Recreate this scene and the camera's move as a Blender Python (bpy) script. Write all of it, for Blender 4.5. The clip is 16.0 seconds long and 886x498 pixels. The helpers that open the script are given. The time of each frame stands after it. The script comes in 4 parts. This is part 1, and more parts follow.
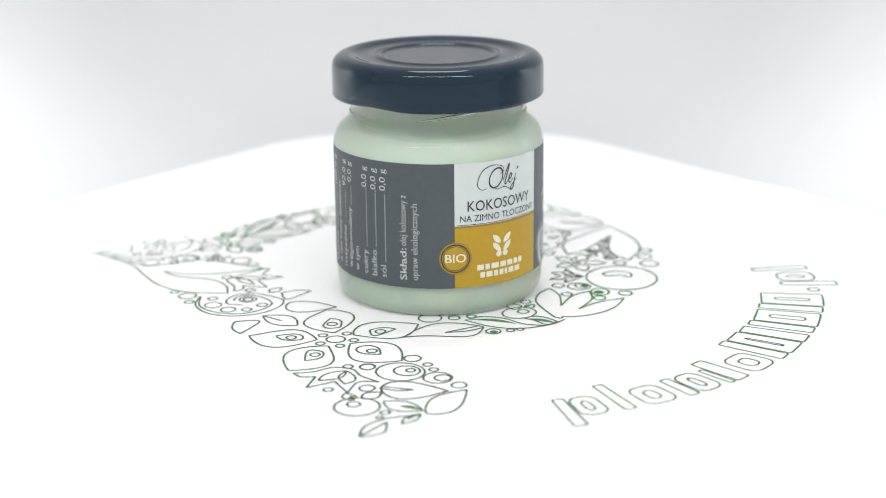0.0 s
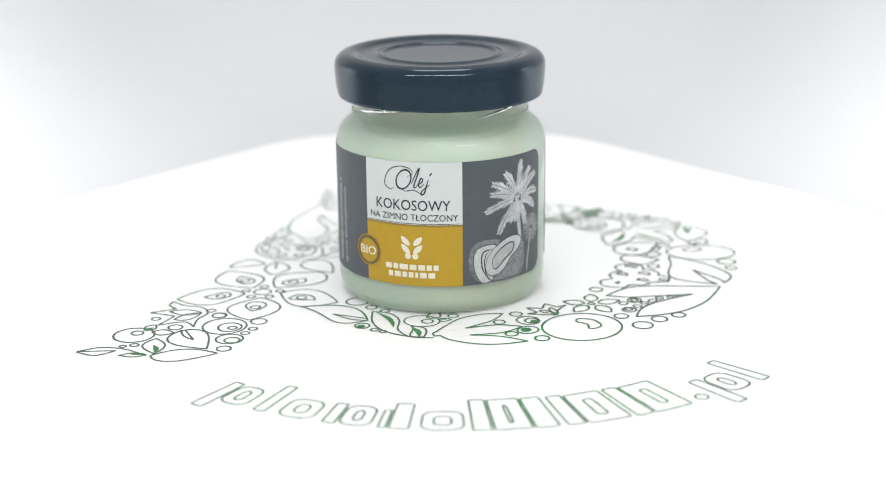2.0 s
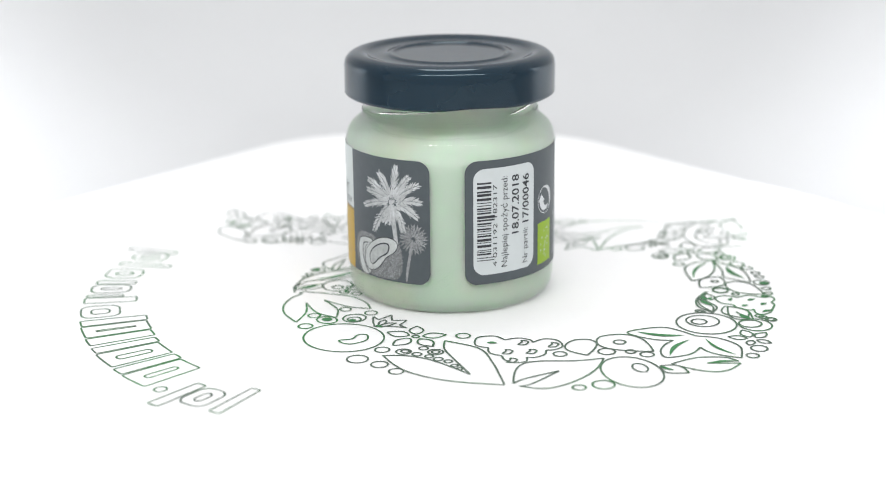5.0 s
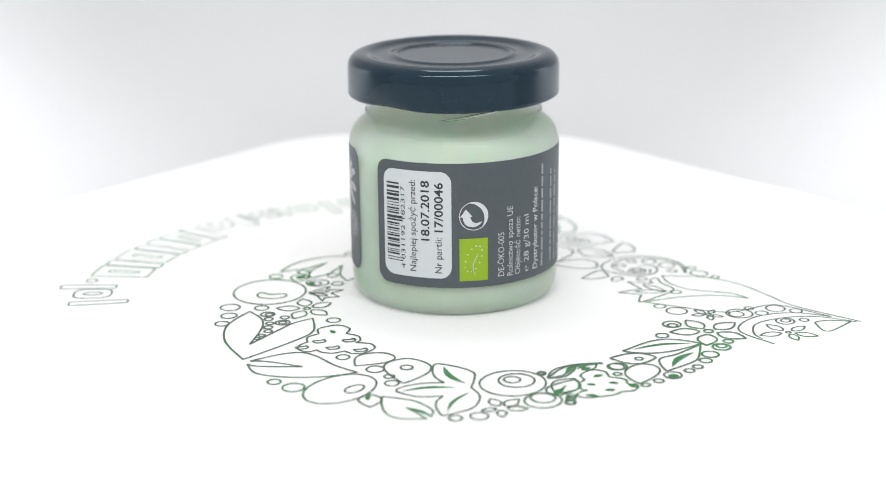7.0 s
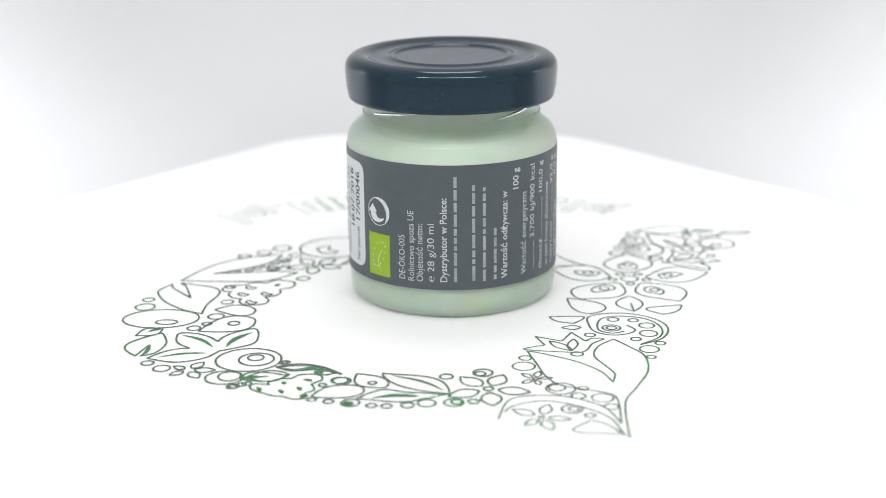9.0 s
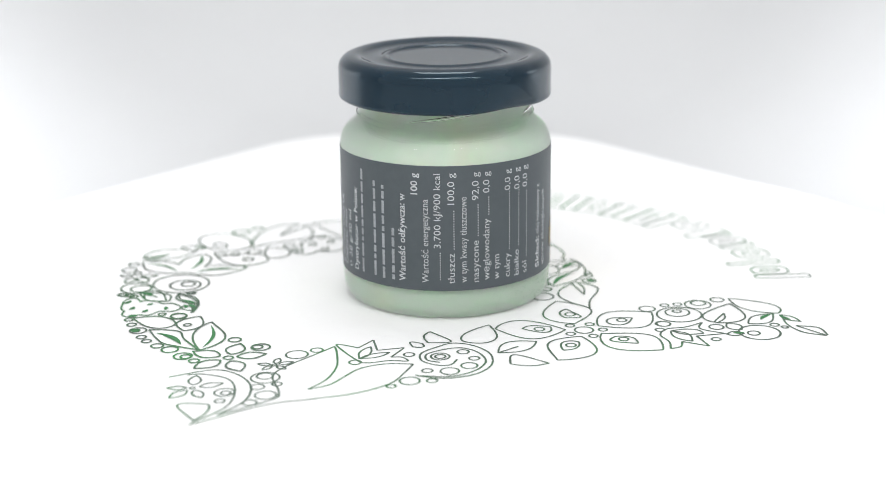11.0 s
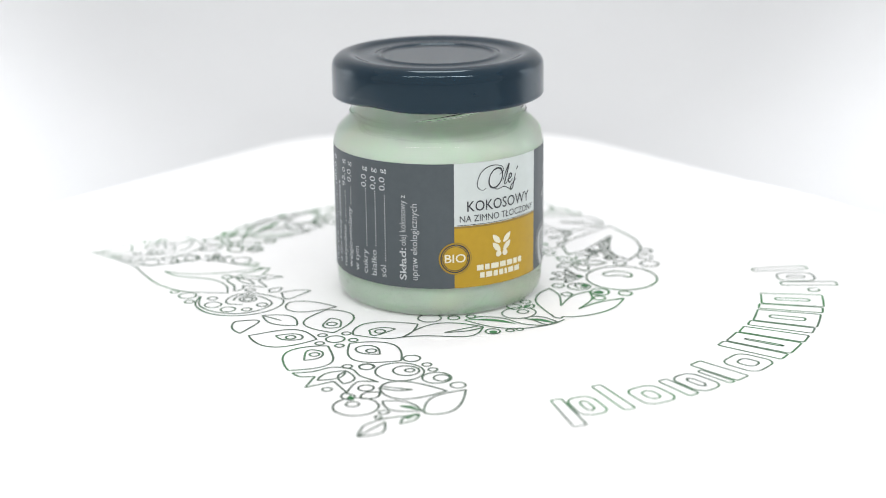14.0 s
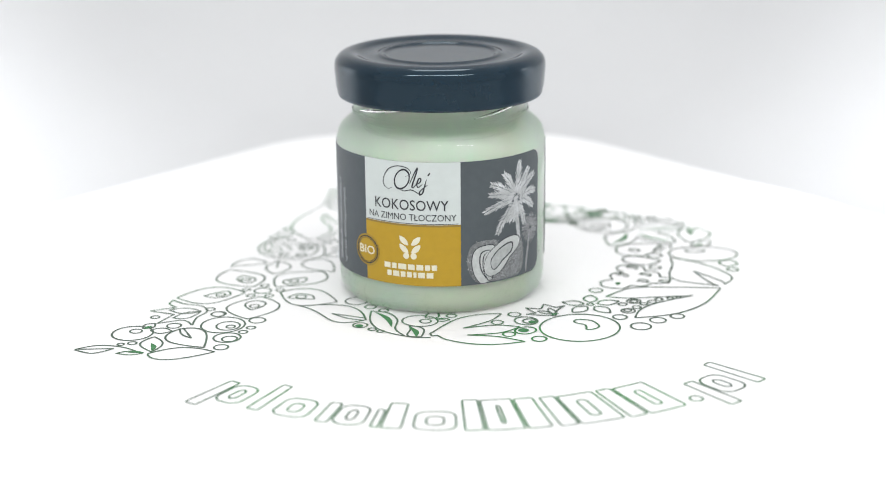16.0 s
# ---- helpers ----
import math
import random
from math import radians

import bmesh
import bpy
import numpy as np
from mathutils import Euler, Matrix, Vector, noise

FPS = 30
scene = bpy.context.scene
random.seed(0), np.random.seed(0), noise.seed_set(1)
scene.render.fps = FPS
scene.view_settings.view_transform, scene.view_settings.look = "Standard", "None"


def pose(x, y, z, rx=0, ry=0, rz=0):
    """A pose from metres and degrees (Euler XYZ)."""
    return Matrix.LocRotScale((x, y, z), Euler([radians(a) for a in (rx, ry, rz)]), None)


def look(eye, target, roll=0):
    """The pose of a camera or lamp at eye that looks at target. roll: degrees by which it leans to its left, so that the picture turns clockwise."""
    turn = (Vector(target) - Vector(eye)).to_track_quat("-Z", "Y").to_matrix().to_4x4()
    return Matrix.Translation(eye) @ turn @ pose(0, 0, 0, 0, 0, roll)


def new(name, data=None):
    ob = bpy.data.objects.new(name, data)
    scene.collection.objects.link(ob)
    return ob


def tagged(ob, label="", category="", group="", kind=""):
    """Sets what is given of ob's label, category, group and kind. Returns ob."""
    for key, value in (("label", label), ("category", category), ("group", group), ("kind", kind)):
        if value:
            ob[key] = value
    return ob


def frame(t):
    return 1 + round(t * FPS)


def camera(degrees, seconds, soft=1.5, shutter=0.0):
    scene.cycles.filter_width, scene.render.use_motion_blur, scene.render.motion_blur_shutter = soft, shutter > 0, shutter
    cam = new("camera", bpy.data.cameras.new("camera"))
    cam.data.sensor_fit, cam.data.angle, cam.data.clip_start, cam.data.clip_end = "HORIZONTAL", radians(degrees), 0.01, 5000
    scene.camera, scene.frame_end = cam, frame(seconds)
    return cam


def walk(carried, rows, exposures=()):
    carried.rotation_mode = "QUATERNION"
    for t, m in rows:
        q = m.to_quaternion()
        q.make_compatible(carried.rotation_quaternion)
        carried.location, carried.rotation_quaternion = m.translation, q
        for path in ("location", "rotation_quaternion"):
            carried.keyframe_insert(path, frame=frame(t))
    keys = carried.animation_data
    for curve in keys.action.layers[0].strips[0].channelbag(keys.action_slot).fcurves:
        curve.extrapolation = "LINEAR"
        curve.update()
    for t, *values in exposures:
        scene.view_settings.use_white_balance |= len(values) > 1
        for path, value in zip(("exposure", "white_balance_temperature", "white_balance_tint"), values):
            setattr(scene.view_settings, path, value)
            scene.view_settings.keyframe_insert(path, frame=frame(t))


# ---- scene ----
import itertools

cam = camera(31.283, 16.0, soft=0.8)
EYE = Matrix.Translation((0.0, -0.328076, 0.110031)) @ Matrix(((0.9999566, 0.0089397, 0.0026239), (-0.0001440, 0.2964338, -0.9550534), (-0.0093157, 0.9550116, 0.2964223))).to_4x4()
walk(cam, [(0.0, EYE), (16.0, EYE)])
cam.data.dof.use_dof = True
cam.data.dof.focus_distance = 0.313
cam.data.dof.aperture_fstop = 12.0

# ---- light: a white product-photo corner under a soft ceiling panel ----
scene.view_settings.exposure = 0.0
world = bpy.data.worlds.new("studio")
scene.world = world
world.use_nodes = True
wn, wl = world.node_tree.nodes, world.node_tree.links
wn["Background"].inputs[0].default_value = (0.985, 0.995, 1.0, 1)
wn["Background"].inputs[1].default_value = 0.88


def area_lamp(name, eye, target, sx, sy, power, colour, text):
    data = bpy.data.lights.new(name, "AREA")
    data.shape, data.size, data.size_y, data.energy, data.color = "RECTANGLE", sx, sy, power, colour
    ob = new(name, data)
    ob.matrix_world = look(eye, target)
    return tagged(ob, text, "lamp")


area_lamp("ceiling_light", (0.0, 0.13, 0.50), (0, 0.07, 0), 0.20, 0.14, 0.5, (1.0, 0.99, 0.97), "white soft panel light over the jar")
area_lamp("strip_light", (0.0, -0.19, 0.31), (0, 0.0, 0.03), 0.36, 0.010, 0.46, (1.0, 0.985, 0.96), "long thin white strip light above the jar")
# an added, unseen lamp at either side brightens the wings of the paper sweep
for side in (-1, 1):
    area_lamp("wing_fill_light", (side * 0.20, 0.02, 0.12), (side * 0.165, 0.105, 0.010), 0.04, 0.04, 0.10, (0.96, 0.98, 1.0), "unseen small white lamp added to brighten the sweep wing").data.spread = radians(95)


# ---- materials ----
def material(name, colour, rough=0.5, metal=0.0, spec=0.5, noise_scale=0.0, vary=0.0, bump=0.0, bump_scale=0.0, trans=0.0, ior=1.45, coat=0.0, sub=0.0, sub_radius=(0.003, 0.003, 0.003), rough_vary=0.0, tint=(1, 1, 1), second=None):
    m = bpy.data.materials.new(name)
    m.use_nodes = True
    nt = m.node_tree
    b = nt.nodes["Principled BSDF"]
    b.inputs["Base Color"].default_value = (*colour, 1)
    b.inputs["Roughness"].default_value = rough
    b.inputs["Metallic"].default_value = metal
    b.inputs["Specular IOR Level"].default_value = spec
    b.inputs["IOR"].default_value = ior
    b.inputs["Specular Tint"].default_value = (*tint, 1)
    b.inputs["Transmission Weight"].default_value = trans
    b.inputs["Coat Weight"].default_value = coat
    if sub:
        b.inputs["Subsurface Weight"].default_value = sub
        b.inputs["Subsurface Radius"].default_value = sub_radius
        b.inputs["Subsurface Scale"].default_value = 1.0
    tc = nt.nodes.new("ShaderNodeTexCoord")
    if vary:
        fine = nt.nodes.new("ShaderNodeTexNoise")
        fine.inputs["Scale"].default_value = noise_scale
        fine.inputs["Detail"].default_value = 6
        wide = nt.nodes.new("ShaderNodeTexNoise")
        wide.inputs["Scale"].default_value = noise_scale / 9
        wide.inputs["Detail"].default_value = 3
        for n in (fine, wide):
            nt.links.new(tc.outputs["Object"], n.inputs["Vector"])
        add = nt.nodes.new("ShaderNodeMath")
        add.operation = "ADD"
        nt.links.new(fine.outputs["Fac"], add.inputs[0])
        nt.links.new(wide.outputs["Fac"], add.inputs[1])
        ramp = nt.nodes.new("ShaderNodeMapRange")
        ramp.inputs["From Min"].default_value, ramp.inputs["From Max"].default_value = 0.6, 1.4
        ramp.inputs["To Min"].default_value, ramp.inputs["To Max"].default_value = 1 - vary, 1 + vary
        nt.links.new(add.outputs[0], ramp.inputs["Value"])
        mul = nt.nodes.new("ShaderNodeVectorMath")
        mul.operation = "SCALE"
        mul.inputs[0].default_value = colour
        nt.links.new(ramp.outputs[0], mul.inputs["Scale"])
        if second:
            blotch = nt.nodes.new("ShaderNodeTexNoise")
            blotch.inputs["Scale"].default_value = noise_scale / 3
            nt.links.new(tc.outputs["Object"], blotch.inputs["Vector"])
            cr = nt.nodes.new("ShaderNodeValToRGB")
            cr.color_ramp.elements[0].position, cr.color_ramp.elements[1].position = 0.46, 0.68
            cr.color_ramp.elements[0].color, cr.color_ramp.elements[1].color = (*colour, 1), (*second, 1)
            nt.links.new(blotch.outputs["Fac"], cr.inputs["Fac"])
            nt.links.new(cr.outputs["Color"], mul.inputs[0])
        nt.links.new(mul.outputs[0], b.inputs["Base Color"])
        if rough_vary:
            rr = nt.nodes.new("ShaderNodeMapRange")
            rr.inputs["From Min"].default_value, rr.inputs["From Max"].default_value = 0.6, 1.4
            rr.inputs["To Min"].default_value, rr.inputs["To Max"].default_value = rough - rough_vary, rough + rough_vary
            nt.links.new(add.outputs[0], rr.inputs["Value"])
            nt.links.new(rr.outputs[0], b.inputs["Roughness"])
    if bump:
        bn = nt.nodes.new("ShaderNodeTexNoise")
        bn.inputs["Scale"].default_value = bump_scale
        bn.inputs["Detail"].default_value = 4
        nt.links.new(tc.outputs["Object"], bn.inputs["Vector"])
        bp = nt.nodes.new("ShaderNodeBump")
        bp.inputs["Strength"].default_value = bump
        bp.inputs["Distance"].default_value = 0.0002
        nt.links.new(bn.outputs["Fac"], bp.inputs["Height"])
        nt.links.new(bp.outputs[0], b.inputs["Normal"])
    return m


PAPER = material("white_paper", (0.89, 0.89, 0.895), 0.75, vary=0.012, noise_scale=900, bump=0.12, bump_scale=2500, spec=0.3)
# greyer than the table: the dimmer light on the sweep is in this colour
BOARD = material("dimmed_white_board", (0.555, 0.56, 0.57), 0.8, vary=0.012, noise_scale=60, bump=0.1, bump_scale=900, spec=0.25)
TABLE = material("white_table", (0.86, 0.86, 0.865), 0.75, vary=0.012, noise_scale=40, spec=0.3)
INK = material("green_ink", (0.11, 0.155, 0.122), 0.7, vary=0.3, noise_scale=120, spec=0.2, second=(0.07, 0.24, 0.09))
INK_FILL = material("green_ink_fill", (0.07, 0.22, 0.095), 0.7, vary=0.3, noise_scale=220, spec=0.2)
LID = material("black_lacquer", (0.002, 0.012, 0.024), 0.11, vary=0.2, noise_scale=120, spec=0.46, ior=1.5, coat=0.12, tint=(0.64, 0.87, 1.0), bump=0.05, bump_scale=900, rough_vary=0.05)
GLASS = material("clear_glass", (0.93, 0.985, 0.955), 0.02, trans=1.0, ior=1.5, spec=0.5)
OIL = material("solid_coconut_oil", (0.665, 0.765, 0.66), 0.45, vary=0.06, noise_scale=230, second=(0.69, 0.75, 0.62), sub=1.0, sub_radius=(0.003, 0.004, 0.003), bump=0.25, bump_scale=160, spec=0.4)
LINER = material("cream_liner", (0.78, 0.77, 0.70), 0.6, vary=0.05, noise_scale=300)
GREY = material("grey_label", (0.080, 0.095, 0.105), 0.45, vary=0.08, noise_scale=700, spec=0.3, bump=0.04, bump_scale=1500)
WHITE = material("label_white", (0.57, 0.62, 0.61), 0.42, vary=0.03, noise_scale=700, spec=0.45)
STICKER = material("sticker_white", (0.57, 0.61, 0.62), 0.4, vary=0.03, noise_scale=700, spec=0.45)
MUSTARD = material("label_mustard", (0.44, 0.275, 0.014), 0.42, vary=0.06, noise_scale=700, spec=0.45)
DARK = material("dark_print", (0.035, 0.038, 0.045), 0.5, vary=0.2, noise_scale=900)
LIGHT = material("light_print", (0.60, 0.62, 0.64), 0.5, vary=0.1, noise_scale=900)
FINE_PRINT = material("fine_print", (0.52, 0.54, 0.56), 0.5, vary=0.15, noise_scale=900)
OCHRE = material("ochre_print", (0.26, 0.17, 0.03), 0.45, vary=0.1, noise_scale=700)
SKETCH_PALE = material("faint_print", (0.30, 0.32, 0.34), 0.5, vary=0.3, noise_scale=2600)
CREAM = material("cream_print", (0.73, 0.70, 0.55), 0.5, vary=0.08, noise_scale=900)
HUSK_GREY = material("husk_print", (0.15, 0.16, 0.165), 0.5, vary=0.4, noise_scale=2400)
FLESH_PRINT = material("flesh_print", (0.47, 0.495, 0.49), 0.5, vary=0.22, noise_scale=1600)
HOLLOW = material("hollow_print", (0.37, 0.39, 0.39), 0.5, vary=0.3, noise_scale=1400)
LIME = material("lime_print", (0.255, 0.40, 0.012), 0.5, vary=0.06, noise_scale=700)
SKETCH = material("sketch_grey", (0.50, 0.52, 0.53), 0.5, vary=0.45, noise_scale=2600)
SKETCH_DARK = material("sketch_dark", (0.30, 0.31, 0.32), 0.5, vary=0.5, noise_scale=3200)


# ---- mesh tools ----
def mesh_of(name, bm, mat, smooth=True):
    me = bpy.data.meshes.new(name)
    bm.normal_update()
    bm.to_mesh(me)
    bm.free()
    me.materials.append(mat)
    if smooth:
        for f in me.polygons:
            f.use_smooth = True
    return me


def part(name, bm, mat, parent, label="", smooth=True):
    ob = new(name, mesh_of(name, bm, mat, smooth))
    ob.parent = parent
    return tagged(ob, label)


def lathe(profile, steps=160, close=False, warp=None):
    """A turned body round z from (radius, height) pairs in millimetres."""
    bm = bmesh.new()
    rings = []
    for r, z in profile:
        ring = []
        for k in range(steps):
            a = 2 * math.pi * k / steps
            rr, zz = (r, z) if warp is None else warp(r, z, a)
            ring.append(bm.verts.new((rr * math.cos(a) / 1000, rr * math.sin(a) / 1000, zz / 1000)))
        rings.append(ring)
    pairs = list(zip(rings, rings[1:]))
    if close:
        pairs.append((rings[-1], rings[0]))
    for lo, hi in pairs:
        for k in range(steps):
            n = (k + 1) % steps
            bm.faces.new((lo[k], lo[n], hi[n], hi[k]))
    if not close:
        if profile[0][0] > 0.01:
            bm.faces.new(list(reversed(rings[0])))
        if profile[-1][0] > 0.01:
            bm.faces.new(rings[-1])
    bmesh.ops.recalc_face_normals(bm, faces=bm.faces)
    return bm


def rounded(points, n=5):
    """A polyline of (radius, height, corner) with its corners rounded."""
    out = []
    for i, (x, y, c) in enumerate(points):
        if c == 0 or i in (0, len(points) - 1):
            out.append((x, y))
            continue
        p, a, b = Vector((x, y)), Vector(points[i - 1][:2]), Vector(points[i + 1][:2])
        c1 = min(c, (a - p).length * 0.49)
        c2 = min(c, (b - p).length * 0.49)
        s, e = p + (a - p).normalized() * c1, p + (b - p).normalized() * c2
        for k in range(n + 1):
            t = k / n
            q = s * (1 - t) ** 2 + p * 2 * t * (1 - t) + e * t * t
            out.append((q.x, q.y))
    return out


# ---- setting ----
def slab(name, x0, x1, y0, y1, z0, z1, mat, bevel=0.0):
    bm = bmesh.new()
    bmesh.ops.create_cube(bm, size=1)
    for v in bm.verts:
        v.co = Vector(((x0 + x1) / 2 + v.co.x * (x1 - x0), (y0 + y1) / 2 + v.co.y * (y1 - y0), (z0 + z1) / 2 + v.co.z * (z1 - z0)))
    if bevel:
        bmesh.ops.bevel(bm, geom=bm.edges[:], offset=bevel, segments=3, affect="EDGES")
    return new(name, mesh_of(name, bm, mat, False))


tagged(slab("table", -1.1, 1.1, -0.87, 0.9, -0.05, -0.00012, TABLE, 0.004), "white table top under the printed sheet", "table", kind="structure")


def cove(plan, corner, sweep, height):
    """A white paper sweep: flat floor strip that curves up into a standing wall along a folded plan."""
    line = rounded(plan, 14)
    dense = []
    for a, c in zip(line, line[1:]):
        n = max(1, int(math.dist(a, c) / 0.02))
        dense += [(a[0] + (c[0] - a[0]) * k / n, a[1] + (c[1] - a[1]) * k / n) for k in range(n)]
    dense.append(line[-1])
    profile = [(sweep * (1 - math.sin(radians(6 * k))), 0.0001 + sweep * (1 - math.cos(radians(6 * k)))) for k in range(16)]
    profile += [(0, sweep + (height - sweep) * k / 4) for k in range(1, 5)] + [(-0.002, height), (-0.002, 0.0001)]
    bm = bmesh.new()
    rows = []
    for i, (x, y) in enumerate(dense):
        a, c = dense[max(0, i - 1)], dense[min(len(dense) - 1, i + 1)]
        d = Vector((c[0] - a[0], c[1] - a[1])).normalized()
        inward = Vector((d.y, -d.x))
        rows.append([bm.verts.new((x + inward.x * o, y + inward.y * o, z - 0.0002)) for o, z in profile])
    m = len(profile)
    for p, q in zip(rows, rows[1:]):
        for k in range(m - 1):
            bm.faces.new((p[k], q[k], q[k + 1], p[k + 1]))
    bmesh.ops.recalc_face_normals(bm, faces=bm.faces)
    return bm


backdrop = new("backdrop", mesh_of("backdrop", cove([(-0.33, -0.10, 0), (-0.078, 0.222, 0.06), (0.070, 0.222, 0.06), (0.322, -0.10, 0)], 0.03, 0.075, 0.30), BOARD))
tagged(backdrop, "white curved paper sweep standing behind the printed sheet, shade put into its colour", "backdrop", kind="structure")


# ---- printed sheet on the turning plate ----
sheet = tagged(new("printed_sheet", mesh_of("printed_sheet", lathe([(0.02, -0.1), (118, -0.1), (118, 0.0), (0.02, 0.0)], 240), PAPER, False)), "round white paper sheet printed with green outline ornament", "paper sheet")

# ---- jar ----
R = 22.3
jar = tagged(new("jar"), "small glass jar of coconut oil with black lid and grey label", "jar")


def lug(r, z, a):
    """The skirt is pinched in at four lugs."""
    if z < 45.6 and r > 19.5:
        k = max(0.0, math.cos(2 * (a - 0.9))) ** 6
        f = min(1.0, (45.6 - z) / 2.6)
        return r - 0.8 * k * f, z + 0.35 * k * f
    return r, z


LID_PROFILE = rounded([(0, 50.75, 0), (11.4, 50.75, 0.7), (12.0, 51.2, 0.5), (12.6, 51.2, 0.7), (13.5, 50.8, 1.2), (16.4, 50.8, 1.4), (18.0, 51.55, 1.1), (19.4, 51.65, 0.9), (20.95, 51.2, 0.7), (22.0, 50.1, 0.8), (22.2, 48.8, 0.6), (22.2, 44.0, 0.8), (22.25, 43.2, 0.5), (21.9, 42.75, 0.4), (20.9, 42.75, 0.3), (20.7, 43.4, 0.3), (20.7, 45.0, 0.5), (20.4, 49.0, 1.2), (0, 49.7, 0)], 6)
lid = part("lid", lathe(LID_PROFILE, 240, warp=lug), LID, jar, "glossy blue-black lacquered metal twist lid")
# pale liner, itself unseen, added so the neck glass mirrors less dark lid
part("brightening_liner", lathe(rounded([(0, 48.9, 0), (17.9, 48.9, 0.3), (19.8, 48.6, 0.4), (20.3, 45.0, 0.3), (20.45, 43.0, 0.1), (20.65, 43.0, 0.1), (20.65, 45.0, 0.3), (20.3, 48.95, 0.4), (0, 49.6, 0)], 3), 120, warp=lug), LINER, lid, "unseen cream liner added inside the lid to brighten the neck")

OUT = rounded([(0, 0.9, 0), (16.4, 0.9, 0.8), (18.4, 0.0, 0.8), (20.6, 0.1, 1.0), (21.9, 1.5, 1.4), (22.2, 4.4, 1.6), (22.25, 33.6, 1.6), (21.5, 36.1, 2.6), (18.7, 38.3, 1.6), (18.0, 38.9, 0.3), (18.75, 39.2, 0.2), (18.75, 39.55, 0.2), (17.95, 39.9, 0.3), (17.9, 47.4, 0.6), (16.6, 48.6, 0.6), (0, 48.7, 0)], 6)
glass = part("glass", lathe(OUT, 240), GLASS, jar, "clear glass body with rounded shoulder")
glass.visible_shadow = False
part("coconut_oil", lathe(rounded([(0, 1.7, 0), (16.8, 1.5, 0.8), (18.7, 0.6, 0.8), (20.3, 0.65, 0.9), (21.5, 1.9, 1.4), (21.8, 4.6, 1.6), (21.4, 30.8, 2.4), (20.2, 33.2, 2.2), (17.2, 35.8, 1.5), (16.5, 37.6, 0.6), (16.3, 42.6, 0.8), (12, 43.0, 2), (0, 43.0, 0)], 6), 200), OIL, jar, "pale greenish white set coconut oil")


# ---- label on the jar: u is degrees round the jar, v is height in millimetres ----
def wrap(u, v, lift):
    a = radians(u)
    r = (R + lift) / 1000
    return Vector((r * math.cos(a), r * math.sin(a), v / 1000))


MM = 180 / (math.pi * R)  # degrees per millimetre round the label


def strip(u0, u1, v0, v1, lift, corner_l=0.0, corner_r=0.0, step=1.0):
    """A curved rectangle with rounded corners at either end."""
    bm = bmesh.new()
    n = max(2, int((u1 - u0) / step))
    us = [u0 + (u1 - u0) * k / n for k in range(n + 1)]
    for c, u_end, s in ((corner_l, u0, 1), (corner_r, u1, -1)):
        if c:
            us += [u_end + s * c * MM * (1 - math.cos(radians(9 * j))) for j in range(11)]
    prev = None
    for u in sorted(set(round(x, 4) for x in us)):
        cut = 0.0
        for c, u_end in ((corner_l, u0), (corner_r, u1)):
            d = abs(u - u_end) / MM
            if c and d < c:
                cut = max(cut, c - math.sqrt(max(0.0, c * c - (c - d) ** 2)))
        pair = bm.verts.new(wrap(u, v0 + cut, lift)), bm.verts.new(wrap(u, v1 - cut, lift))
        if prev:
            bm.faces.new((prev[0], pair[0], pair[1], prev[1]))
        prev = pair
    return bm


def disc(bm, u, v, ru, rv, lift, inner=0.0, turn=0.0, a0=0, a1=360, n=32):
    """An ellipse or ring, in millimetres round (u, v)."""
    c, s = math.cos(radians(turn)), math.sin(radians(turn))

    def at(k, f):
        a = radians(a0 + (a1 - a0) * k / n)
        x, y = ru * f * math.cos(a), rv * f * math.sin(a)
        return bm.verts.new(wrap(u + (x * c - y * s) * MM, v + x * s + y * c, lift))

    outer = [at(k, 1) for k in range(n + 1)]
    if inner:
        inn = [at(k, inner) for k in range(n + 1)]
        for k in range(n):
            bm.faces.new((outer[k], outer[k + 1], inn[k + 1], inn[k]))
    else:
        last = outer
        for f in (0.8, 0.6, 0.4, 0.2):
            ring_verts = [at(k, f) for k in range(n + 1)]
            for k in range(n):
                bm.faces.new((last[k], last[k + 1], ring_verts[k + 1], ring_verts[k]))
            last = ring_verts
        mid = bm.verts.new(wrap(u, v, lift))
        for k in range(n):
            bm.faces.new((mid, last[k], last[k + 1]))
    return bm


def blade(bm, u, v, length, width, turn, lift, bend=0.0, n=8):
    """A pointed leaf from (u, v) that runs along turn degrees."""
    prev = None
    x = y = 0.0
    for k in range(n + 1):
        t = k / n
        a = radians(turn + bend * t)
        if k:
            x += length / n * math.cos(a)
            y += length / n * math.sin(a)
        w = width * math.sin(math.pi * min(0.999, 0.04 + 0.95 * t)) ** 0.8 / 2
        px, py = -math.sin(a) * w, math.cos(a) * w
        pair = bm.verts.new(wrap(u + (x + px) * MM, v + y + py, lift)), bm.verts.new(wrap(u + (x - px) * MM, v + y - py, lift))
        if prev:
            bm.faces.new((prev[1], pair[1], pair[0], prev[0]))
        prev = pair
    return bm


